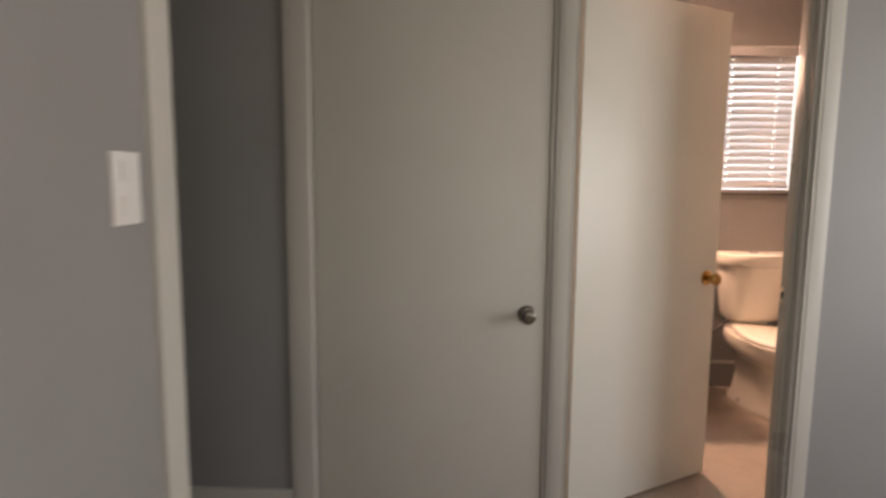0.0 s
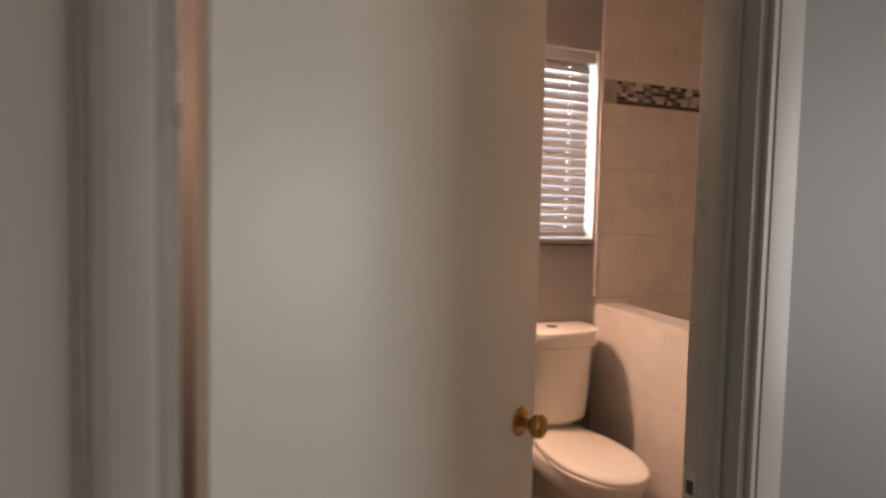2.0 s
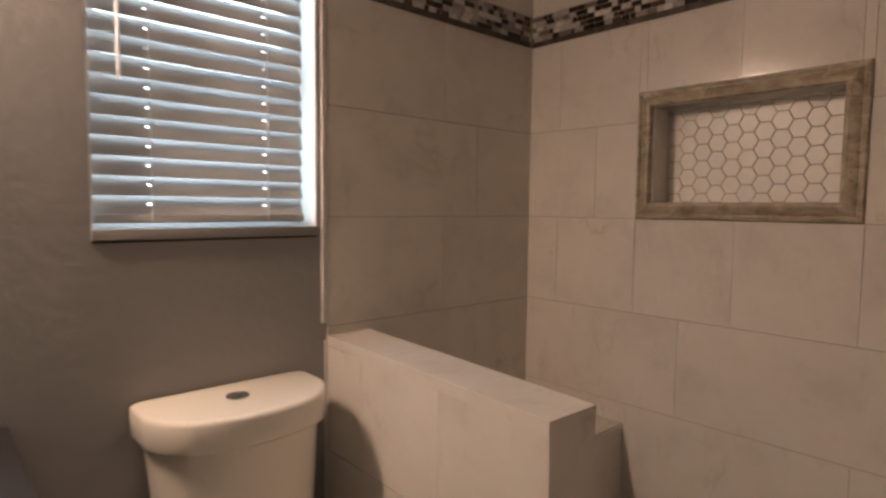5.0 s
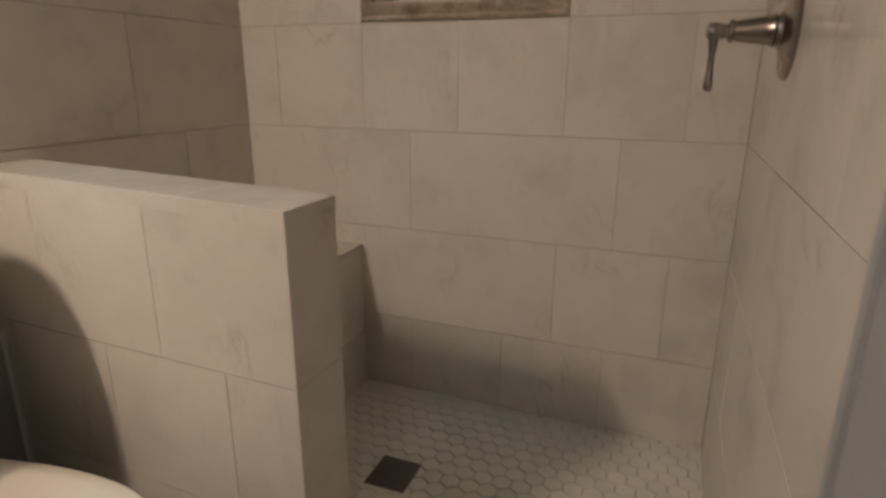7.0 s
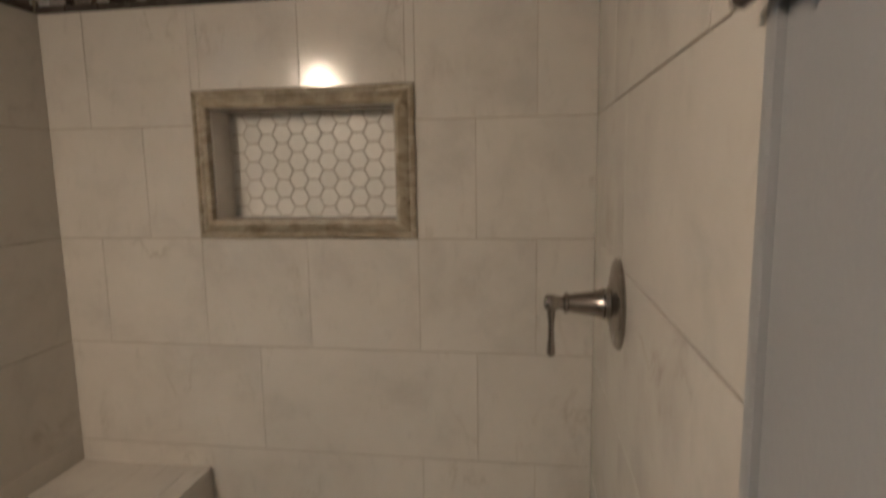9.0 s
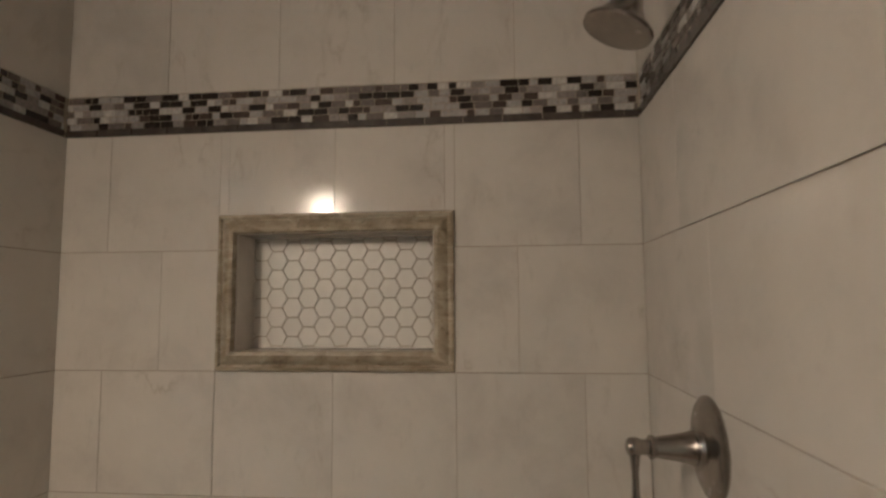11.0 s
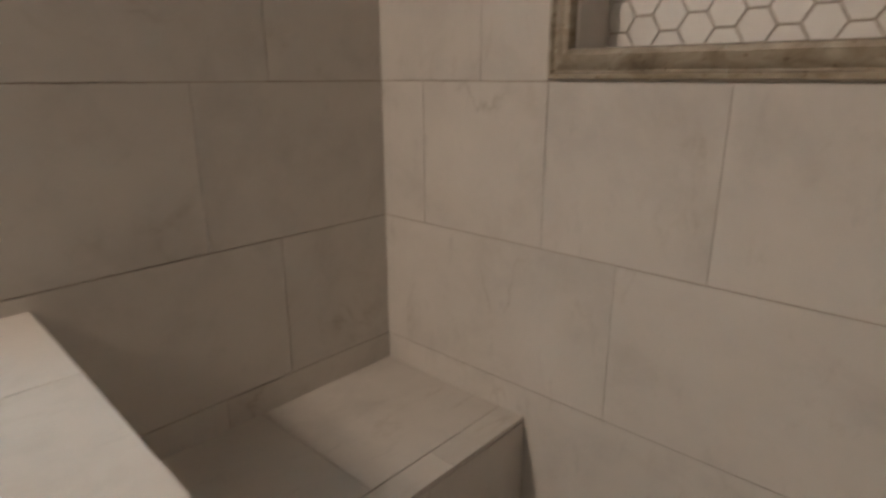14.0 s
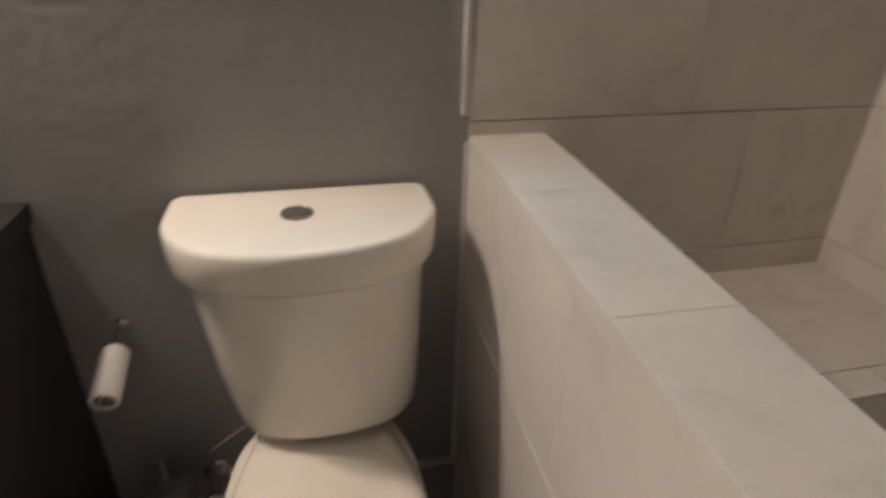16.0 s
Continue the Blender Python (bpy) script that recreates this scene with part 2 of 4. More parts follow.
def part(name, bm, material, parent, label="", smooth=40):
    ob = new(name, finish(bm, name, material, smooth))
    ob.parent = parent
    ob.matrix_parent_inverse = (parent.matrix_basis if not parent.parent else Matrix()).inverted()
    if label:
        ob["label"] = label
    return ob


def structure(name, bm, material, label, category, smooth=None):
    return tagged(new(name, finish(bm, name, material, smooth)), label, category, "", "structure")


# ---------------------------------------------------------------- setting
TH = 0.010    # tile thickness, in front of the bare wall
GR = 0.003    # depth of the joints
floor = structure("floor", boxes((-6.0, 0.2, -5.6, 0.25, -0.12, 0.0)), M_FLOOR, "warm beige stone-look tiled floor", "floor")
ceiling = structure("ceiling", boxes((-6.0, 0.2, YB, 0.25, CEIL, CEIL + 0.1)), M_CEIL, "matt white painted ceiling", "ceiling")

ceiling_hall = structure("ceiling_hall", boxes((-6.0, 0.2, -5.6, YB, CEIL, CEIL + 0.1)), M_BOUNCE, "white painted hall ceiling", "ceiling")
wall_window = structure("wall_window", boxes(
    (-3.2, WX0, 0.0, 0.16, 0, CEIL), (WX1, 0.16, 0.0, 0.16, 0, CEIL),
    (WX0, WX1, 0.0, 0.16, 0, WZ0), (WX0, WX1, 0.0, 0.16, WZ1, CEIL)), M_WALL, "dark grey painted wall with a window, tiled inside the shower", "wall")
NY0, NY1, NZ0, NZ1 = -1.005, -0.495, ZN + 0.045, ZN + 0.350      # niche hole
wall_niche = structure("wall_niche", boxes(
    (GR, 0.16, -1.70, 0.0, 0, NZ0), (GR, 0.16, -1.70, 0.0, NZ1, CEIL),
    (GR, 0.16, -1.70, NY0, NZ0, NZ1), (GR, 0.16, NY1, 0.0, NZ0, NZ1), (0.10, 0.16, NY0, NY1, NZ0, NZ1)),
    M_GROUT, "marble-look tiled shower wall with a recessed niche", "wall")
VTILE = 1.035   # tiled length of the valve wall
wall_door = structure("wall_door", boxes(
    (-6.0, CX0, YH, YB, 0, CEIL), (CX0, CX1, YH, YB, DH, CEIL), (CX1, DX0, YH, YB, 0, CEIL),
    (DX0, DX1, YH, YB, DH, CEIL), (DX1, TH, YH, YB, 0, CEIL), (-VTILE - 0.02, TH, YB, YV - TH, 0, CEIL)), M_HALL, "pale grey painted wall with two doorways", "wall")
wall_bath_west = structure("wall_bath_west", boxes((-3.2, -3.05, YB, 0.0, 0, CEIL)), M_WALL, "dark grey painted bathroom wall", "wall")
wall_hall_west = structure("wall_hall_west", boxes((-3.62, -3.50, -5.4, -2.66, 0, CEIL)), M_HALL, "pale grey painted wall with a light switch", "wall")
wall_alcove = structure("wall_alcove", boxes((-6.0, -5.9, -5.4, YH, 0, CEIL)), M_HALL, "pale grey wall at the end of the dark hall", "wall")
wall_alcove_south = structure("wall_alcove_south", boxes((-5.9, -3.62, -2.78, -2.66, 0, CEIL)), M_HALL, "pale grey wall along the dark hall", "wall")
# Opening added in the unseen rear wall to hold the fill lamp
RW0, RW1 = -2.75, -1.35
wall_south = structure("wall_south", boxes((-6.0, RW0, -5.6, -5.4, 0, CEIL), (RW1, 0.2, -5.6, -5.4, 0, CEIL), (RW0, RW1, -5.6, -5.4, 0, 1.0), (RW0, RW1, -5.6, -5.4, 2.1, CEIL)), M_BOUNCE, "unseen wall behind the walker, whitened to bounce light", "wall")
HW0, HW1, HZ0, HZ1 = -3.45, -2.15, 0.65, 2.0
wall_east = structure("wall_east", boxes(
    (-0.35, -0.2, -5.4, HW0, 0, CEIL), (-0.35, -0.2, HW1, YH, 0, CEIL), (-0.35, -0.2, HW0, HW1, 0, HZ0), (-0.35, -0.2, HW0, HW1, HZ1, CEIL)),
    M_BOUNCE, "unseen wall with a daylight window, whitened to bounce light", "wall")
ground = structure("ground", boxes((-300, 300, -300, 300, -0.6, -0.5)), M_GROUND, "dry open ground outside", "ground")

hall_light = new("window_daylight", bpy.data.lights.new("window_daylight", "AREA"))
hall_light.data.shape, hall_light.data.size, hall_light.data.size_y = "RECTANGLE", 1.1, 1.15
hall_light.data.energy, hall_light.data.color = HALL_POWER, (0.89, 0.945, 1.0)
hall_light.matrix_world = look((-0.36, -2.8, 1.33), (-2.6, -2.8, 1.28))

# Made-up fill lamp, lifts the half-open door's free edge
rear_fill = new("rear_window_daylight", bpy.data.lights.new("rear_window_daylight", "AREA"))
rear_fill.data.shape, rear_fill.data.size, rear_fill.data.size_y = "RECTANGLE", 1.3, 1.0
rear_fill.data.energy, rear_fill.data.color = FILL_POWER, (1.0, 0.94, 0.80)
rear_fill.matrix_world = look(((RW0 + RW1) / 2, -5.41, 1.55), ((RW0 + RW1) / 2, -2.0, 1.5))

bath_light = new("bathroom_window_daylight", bpy.data.lights.new("bathroom_window_daylight", "AREA"))
bath_light.data.shape, bath_light.data.size, bath_light.data.size_y = "RECTANGLE", WX1 - WX0 - 0.02, WZ1 - WZ0 - 0.02
bath_light.data.energy, bath_light.data.color = 8.5, (0.86, 0.94, 1.0)
bath_light.matrix_world = look(((WX0 + WX1) / 2, 0.155, (WZ0 + WZ1) / 2), ((WX0 + WX1) / 2, -1.0, (WZ0 + WZ1) / 2))

# half wall core, bench core and shower pan
half_wall = structure("half_wall", boxes((PX0 + GR, PX1 - GR, PY + GR, 0.008, 0.0, PZ - 0.022)), M_GROUT, "marble-look tiled half wall beside the toilet", "half wall")
half_wall.matrix_basis = Matrix.Translation((-0.795, 0, 0)) @ pose(0, 0, 0, 0, 0, HALF_TURN) @ Matrix.Translation((0.795, 0, 0))
bench = structure("bench", boxes((PX1 - 0.014, GR + 0.001, BY + GR, -0.001, 0.0, BZ - GR)), M_GROUT, "built-in tiled shower bench", "bench")
shower_floor = structure("shower_floor", boxes((-0.860, TH, YV - TH, BY + TH, 0.0, SF - 0.007)), M_GROUT_W, "raised shower pan with dark grout", "shower floor")

part("grout", boxes((-0.868, GR, GR - TH, 0.0, 0.0, CEIL - 0.001)), M_GROUT, wall_window)
part("grout", boxes((-VTILE, GR, YV - TH, YV - GR, 0.0, CEIL - 0.001)), M_GROUT, wall_door)

# ---------------------------------------------------------------- shower tiles
CUT = 0.0011     # half a level joint
CUTV = 0.0006    # half an upright joint


def slab_mesh(w, h, t=TH, c=0.0005):
    """One tile lying in the local xz plane, its face towards -y."""
    me = bpy.data.meshes.get("tile_%d_%d_%d" % (round(w * 1e4), round(h * 1e4), round(t * 1e4)))
    if me:
        return me
    me = bpy.data.meshes.new("tile_%d_%d_%d" % (round(w * 1e4), round(h * 1e4), round(t * 1e4)))
    v = []
    for y, k in ((0, 0), (-t + c, 0), (-t, c)):
        v += [(-w / 2 + k, y, -h / 2 + k), (w / 2 - k, y, -h / 2 + k), (w / 2 - k, y, h / 2 - k), (-w / 2 + k, y, h / 2 - k)]
    f = [(8, 9, 10, 11)]
    for s in (0, 4):
        for k in range(4):
            f.append((s + k, s + (k + 1) % 4, s + 4 + (k + 1) % 4, s + 4 + k))
    me.from_pydata(v, [], f)
    me.materials.append(M_TILE)
    return me


def lay(parent, m, u0, u1, v0, v1, holes=(), name="tile"):
    """One tile over the rectangle u0..u1, v0..v1 of the plane m (x along, z up, y into the wall), less the holes."""
    todo = [(u0, u1, v0, v1)]
    for (a0, a1, b0, b1) in holes:
        nxt = []
        for (p0, p1, q0, q1) in todo:
            if p1 <= a0 or p0 >= a1 or q1 <= b0 or q0 >= b1:
                nxt.append((p0, p1, q0, q1))
                continue
            if p0 < a0:
                nxt.append((p0, a0, q0, q1))
            if p1 > a1:
                nxt.append((a1, p1, q0, q1))
            c0, c1 = max(p0, a0), min(p1, a1)
            if q0 < b0:
                nxt.append((c0, c1, q0, b0))
            if q1 > b1:
                nxt.append((c0, c1, b1, q1))
        todo = nxt
    for (p0, p1, q0, q1) in todo:
        w, h = p1 - p0 - 2 * CUTV, q1 - q0 - 2 * CUT
        if w < 0.012 or h < 0.012:
            continue
        ob = new(name, slab_mesh(w, h))
        ob.parent = parent
        jit = random.uniform(-0.0004, 0.0004)
        lean = pose(0, 0, 0, random.uniform(-0.10, 0.10), 0, random.uniform(-0.10, 0.10))
        ob.matrix_basis = m @ Matrix.Translation(((p0 + p1) / 2, jit, (q0 + q1) / 2)) @ lean


def course(parent, m, width, rows, first, step=T, holes=(), long={}):
    """Courses of tiles: rows of (z0, z1, offset of the first cut); `long` names joints that a long tile runs over."""
    for z0, z1, off in rows:
        cuts = [0.0] + [u for u in (first + off + k * step for k in range(-8, 16)) if 0.012 < u < width - 0.012 and not any(abs(u - v) < 0.01 for v in long.get(z0, ()))] + [width]
        for a, b in zip(cuts, cuts[1:]):
            lay(parent, m, a, b, z0, z1, holes)


BAND0, BAND1 = ZN + 0.615, ZN + 0.724
ROWS = [(SF - 0.004, ZN - 3 * T, 0.1525), (ZN - 3 * T, ZN - 2 * T, 0), (ZN - 2 * T, ZN - T, 0.1525), (ZN - T, ZN, 0), (ZN, ZN + T, 0.1525),
        (ZN + T, BAND0, 0), (BAND1, BAND1 + T, 0.1525), (BAND1 + T, CEIL, 0)]
# planes: local x runs along the wall, local y goes into it
P_NICHE = Matrix(((0, 1, 0, TH), (-1, 0, 0, 0.0), (0, 0, 1, 0), (0, 0, 0, 1)))            # u = -y
P_WIN = Matrix(((1, 0, 0, -0.868), (0, 1, 0, 0.0), (0, 0, 1, 0), (0, 0, 0, 1)))           # u = x + 0.868
P_VALVE = Matrix(((-1, 0, 0, 0.0), (0, -1, 0, YV - TH), (0, 0, 1, 0), (0, 0, 0, 1)))      # u = -x

NHOLE = [(0.470, 1.030, ZN + 0.020, ZN + 0.372)]

# ---------------------------------------------------------------- shower fittings
FU0, FU1, FV0, FV1 = 0.447, 1.053, ZN + 0.002, ZN + 0.396
FPROF = [(0.0, -0.008), (0.0, 0.006), (0.003, 0.012), (0.010, 0.014), (0.013, 0.0085), (0.016, 0.0085), (0.020, 0.014), (0.030, 0.022), (0.040, 0.026), (0.047, 0.024), (0.050, 0.018), (0.050, -0.03)]


def moulding(side, a, b, mitre_a, mitre_b):
    """One length of stone moulding along a side of the niche; a mitred end follows the profile's inset."""
    bm = bmesh.new()
    rings = [[], []]
    for ins, h in FPROF:
        for ring, e, mitred, sg in ((rings[0], a, mitre_a, 1), (rings[1], b, mitre_b, -1)):
            e += sg * (ins if mitred else 0.0004)
            u, v = {"low": (e, FV0 + ins), "top": (e, FV1 - ins), "near": (FU0 + ins, e), "far": (FU1 - ins, e)}[side]
            ring.append(bm.verts.new((-h, -u, v)))
    for k in range(len(FPROF) - 1):
        bm.faces.new((rings[0][k], rings[0][k + 1], rings[1][k + 1], rings[1][k]))
    return bm


frame_ob = empty("niche_frame", (0, -(FU0 + FU1) / 2, FV0), "brown veined travertine frame around the shower niche", "niche frame")
for side, cuts in (("low", (FU0, 0.742, FU1)), ("top", (FU0, 0.660, 0.962, FU1)), ("near", (FV0, FV1)), ("far", (FV0, ZN + 0.262, FV1))):
    for k, (a, b) in enumerate(zip(cuts, cuts[1:])):
        part("moulding", moulding(side, a, b, k == 0, k == len(cuts) - 2), M_TRAV, frame_ob, smooth=35)
for lining in ((NY0, NY0 + 0.006, NZ0 + 0.006, NZ1 - 0.006), (NY1 - 0.006, NY1, NZ0 + 0.006, NZ1 - 0.006), (NY0, NY1, NZ0, NZ0 + 0.006), (NY0, NY1, NZ1 - 0.006, NZ1)):
    part("niche_lining", boxes((-0.004, 0.10, *lining)), M_TILE, frame_ob, "pale tile lining of the niche")

VX, VZ = -0.405, 1.232
valve = empty("shower_valve", (VX, YV, VZ), "brushed nickel shower valve with a lever on the tiled wall", "shower valve")
out = pose(VX, YV, VZ, 90, 0, 180)      # local z points out of the wall
part("escutcheon", lathe(bmesh.new(), [(0.084, 0), (0.084, 0.004), (0.078, 0.009), (0.060, 0.013), (0.040, 0.016), (0.036, 0.018)], out, 48), M_NICKEL, valve)
part("stem", lathe(bmesh.new(), [(0.036, 0.016), (0.029, 0.022), (0.027, 0.026), (0.029, 0.029), (0.026, 0.034), (0.0225, 0.050), (0.0185, 0.078), (0.0165, 0.090), (0.0195, 0.092), (0.0195, 0.098), (0.016, 0.100)], out, 36), M_NICKEL, valve)
lv = bmesh.new()
lathe(lv, [(0.0125, 0.100), (0.0125, 0.112), (0.0150, 0.115), (0.0155, 0.128), (0.0130, 0.133), (0.0060, 0.136)], out, 28)
lathe(lv, [(0.0085, 0.008), (0.0075, 0.024), (0.0055, 0.040), (0.0060, 0.070), (0.0078, 0.088), (0.0082, 0.098), (0.0050, 0.103)], pose(VX, YV + 0.122, VZ, 180, 0, 0), 20)
part("lever", lv, M_NICKEL, valve)

overhead_shower = empty("overhead_shower", (-0.38, YV, 2.06), "brushed nickel bell shower rose on a bent arm", "shower")
hz = 2.115
part("flange", lathe(bmesh.new(), [(0.030, 0), (0.029, 0.004), (0.018, 0.012), (0.011, 0.014)], pose(-0.38, YV, hz, 90, 0, 180)), M_NICKEL, overhead_shower)
part("arm", tube(bmesh.new(), [(-0.38, YV, hz), (-0.38, YV + 0.03, hz), (-0.38, YV + 0.05, hz - 0.006), (-0.38, YV + 0.075, hz - 0.045)], 0.0085), M_NICKEL, overhead_shower)
hm = Matrix.Translation((-0.38, YV + 0.078, hz - 0.052)) @ Vector((0.0, 0.42, -1.0)).to_track_quat("Z", "Y").to_matrix().to_4x4()
part("bell", lathe(bmesh.new(), [(0.012, 0), (0.015, 0.010), (0.013, 0.018), (0.020, 0.032), (0.028, 0.060), (0.042, 0.085), (0.061, 0.104), (0.065, 0.108), (0.064, 0.114), (0.058, 0.116)], hm, 40), M_NICKEL, overhead_shower)

drain = empty("drain", (-0.42, -0.735, SF), "dark square metal drain set in the shower floor", "drain")
dm = boxes((-0.485, -0.362, -0.790, -0.676, SF - 0.006, SF + 0.0004), bevel=0.001)
part("rim", dm, M_DARK, drain)
gr = bmesh.new()
for k in range(7):
    box(gr, -0.474, -0.371, -0.778 + k * 0.0145, -0.770 + k * 0.0145, SF + 0.0003, SF + 0.0014)
part("grate", gr, M_DARK, drain)

# bullnose strips where the tile ends
structure("trim_bullnose_window", boxes((-0.884, -0.868, -0.011, 0.002, PZ + 0.045, CEIL), bevel=0.004), M_CAULK, "pale bullnose edge of the shower tile", "trim", 40)
structure("trim_bullnose_valve", boxes((-VTILE - 0.020, -VTILE, YV - TH - 0.001, YV + 0.003, 0.0, CEIL), bevel=0.005), M_SIDE, "painted bullnose edge of the shower tile", "trim", 40)
structure("trim_caulk_corner", boxes((PX0 - 0.009, PX0 - 0.0002, -0.007, 0.001, 0.17, PZ - 0.004), bevel=0.003), M_CAULK, "pale caulked corner at the half wall", "trim", 40)

# painted bathroom face of the door wall
structure("wall_bath_south", boxes((-3.05, DX0 - 0.07, YB, YB + 0.004, 0, CEIL), (DX1 + 0.075, -VTILE - 0.020, YB + 0.001, YV - 0.004, 0, CEIL),
          (DX0 - 0.07, DX1 + 0.075, YB, YB + 0.004, DH + 0.07, CEIL)), M_SIDE, "pale grey painted wall beside the shower", "wall")

# ---------------------------------------------------------------- towel rack
rack = empty("towel_rack", (-1.09, YV, 1.63), "two-bar towel rack of chrome and bronze on the painted wall", "towel rack")
YW = YV - 0.004


def bracket(x):
    z = 1.629
    part("wall_plate", lathe(bmesh.new(), [(0.018, 0), (0.018, 0.003), (0.016, 0.0045), (0.010, 0.006), (0.0095, 0.009), (0.0135, 0.010), (0.0145, 0.012), (0.0145, 0.0145), (0.0125, 0.016), (0.007, 0.017)],
         pose(x, YW, z, -90, 0, 0), 36), M_CHROME, rack)
    p = bmesh.new()
    rod(p, (x, YW + 0.016, z), (x, YW + 0.024, z), 0.0065)
    bmesh.ops.create_uvsphere(p, u_segments=20, v_segments=12, radius=0.0085, matrix=Matrix.Translation((x, YW + 0.025, z)))
    rod(p, (x, YW + 0.025, z - 0.014), (x, YW + 0.025, z + 0.014), 0.0058)
    part("post", p, M_CHROME, rack)
    part("upper_arm", tube(bmesh.new(), [(x, YW + 0.025, z), (x, YW + 0.025, z + 0.014), (x + 0.002, YW + 0.028, z + 0.022), (x + 0.008, YW + 0.035, z + 0.029), (x + 0.020, YW + 0.048, z + 0.034),
         (x + 0.034, YW + 0.062, z + 0.039), (x + 0.045, YW + 0.072, z + 0.0435)], 0.0040), M_NICKEL, rack)
    part("lower_arm", tube(bmesh.new(), [(x, YW + 0.025, z), (x, YW + 0.025, z - 0.044)], 0.0046), M_CHROME, rack)


bracket(-1.109)
bracket(-1.60)
for name, y, z, r, xe in (("upper_bar", YW + 0.074, 1.676, 0.0074, -1.052), ("lower_bar", YW + 0.025, 1.596, 0.0067, -1.040)):
    b = bmesh.new()
    rod(b, (xe, y, z), (-1.640, y, z), r, n=28)
    bar = part(name, b, M_BRONZE, rack, "brown bronze bar")
    c = bmesh.new()
    rod(c, (xe + 0.007, y, z), (xe - 0.006, y, z), r * 0.95, r * 1.16, n=28)
    part("end_cap", c, M_CHROME, bar)

# ---------------------------------------------------------------- toilet
TX = -1.172


def rrect(w, y0, y1, z, r, n=8, bow=0.0, cx=TX):
    """Rounded rectangle ring, its front (low y) bowed out."""
    pts = []
    hw = w / 2
    for (sx, yy, a0) in ((1, y1, 0), (-1, y1, 90), (-1, y0, 180), (1, y0, 270)):
        rr = r if yy == y0 else min(r, 0.02)
        ccx, ccy = sx * (hw - rr), yy + (rr if yy == y0 else -rr)
        for k in range(n + 1):
            a = radians(a0 + 90 * k / n)
            pts.append([ccx + rr * math.cos(a), ccy + rr * math.sin(a)])
        if (sx, yy) == (-1, y0):
            pts += [[(hw - rr) * (2 * k / 13 - 1), y0] for k in range(1, 13)]
    out_pts = []
    for i, (px, py) in enumerate(pts):
        f = max(0.0, (y1 - py) / (y1 - y0))
        out_pts.append((cx + px, py - bow * f * (1 - abs(px / hw) ** 2.2), z))
    return out_pts


toilet = empty("toilet", (TX, -0.35, 0), "white two-piece porcelain toilet with closed lid and dual flush button", "toilet")
part("tank", loft(bmesh.new(), [rrect(0.270, -0.128, -0.045, 0.470, 0.055, bow=0.036, cx=TX + 0.022), rrect(0.318, -0.140, -0.036, 0.476, 0.060, bow=0.045, cx=TX + 0.022), rrect(0.340, -0.147, -0.032, 0.492, 0.060, bow=0.050, cx=TX + 0.021),
     rrect(0.348, -0.150, -0.030, 0.53, 0.060, bow=0.052, cx=TX + 0.019), rrect(0.364, -0.158, -0.028, 0.62, 0.062, bow=0.056, cx=TX + 0.014), rrect(0.380, -0.166, -0.024, 0.76, 0.064, bow=0.062, cx=TX + 0.009), rrect(0.388, -0.170, -0.022, 0.852, 0.066, bow=0.066, cx=TX + 0.008)]), M_PORC, toilet, smooth=50)
lid = part("tank_lid", loft(bmesh.new(), [rrect(0.419, -0.182, -0.014, 0.822, 0.072, bow=0.070, cx=TX + 0.006), rrect(0.423, -0.184, -0.012, 0.826, 0.074, bow=0.073, cx=TX + 0.006), rrect(0.427, -0.186, -0.012, 0.862, 0.076, bow=0.074, cx=TX + 0.006),
     rrect(0.427, -0.186, -0.012, 0.882, 0.076, bow=0.074, cx=TX + 0.006), rrect(0.424, -0.1845, -0.013, 0.888, 0.076, bow=0.0735, cx=TX + 0.006), rrect(0.417, -0.181, -0.016, 0.8915, 0.074, bow=0.072, cx=TX + 0.006), rrect(0.405, -0.175, -0.020, 0.893, 0.070, bow=0.069, cx=TX + 0.006)]), M_PORC, toilet, smooth=40)
fl = lathe(bmesh.new(), [(0.026, 0), (0.026, 0.003), (0.024, 0.0055), (0.021, 0.006), (0.020, 0.005), (0.010, 0.0056)], Matrix.Translation((TX - 0.004, -0.124, 0.8925)), 36)
fb = part("flush_button", fl, M_CHROME, lid, "round chrome dual flush button")
part("button_split", boxes((TX - 0.0046, TX - 0.0034, -0.142, -0.106, 0.8965, 0.8985)), M_DARK, fb)


def oval(a, y_back, y_front, z, n=48, cx=TX):
    """Elongated bowl outline: blunt behind, pointed in front."""
    pts = []
    yc = y_back + (y_front - y_back) * 0.42
    for k in range(n):
        t = 2 * math.pi * k / n
        c, s = math.cos(t), math.sin(t)
        if s < 0:
            pts.append((cx + a * c, yc + (yc - y_front) * s, z))
        else:
            e = 0.68
            pts.append((cx + a * math.copysign(abs(c) ** e, c), yc + (y_back - yc) * s ** e, z))
    return pts


def lid_ring(a, y_back, y_front, z, n=60):
    """Seat outline: a narrow flat back that widens to an oval front."""
    yc = y_back + (y_front - y_back) * 0.52
    pts = []
    for k in range(n):
        u = 2 * k / n
        if u >= 1:
            t = math.pi * u
            pts.append((TX + a * math.cos(t), yc + (yc - y_front) * math.sin(t), z))
            continue
        side = 1 if u < 0.5 else -1
        v = min(u, 1 - u)
        if v < 0.4:
            q = v / 0.4
            pts.append((TX + side * a * (1 - 0.30 * q ** 1.8), yc + (y_back - yc) * q, z))
        else:
            pts.append((TX + side * a * 0.70 * (0.5 - v) / 0.1, y_back, z))
    return pts


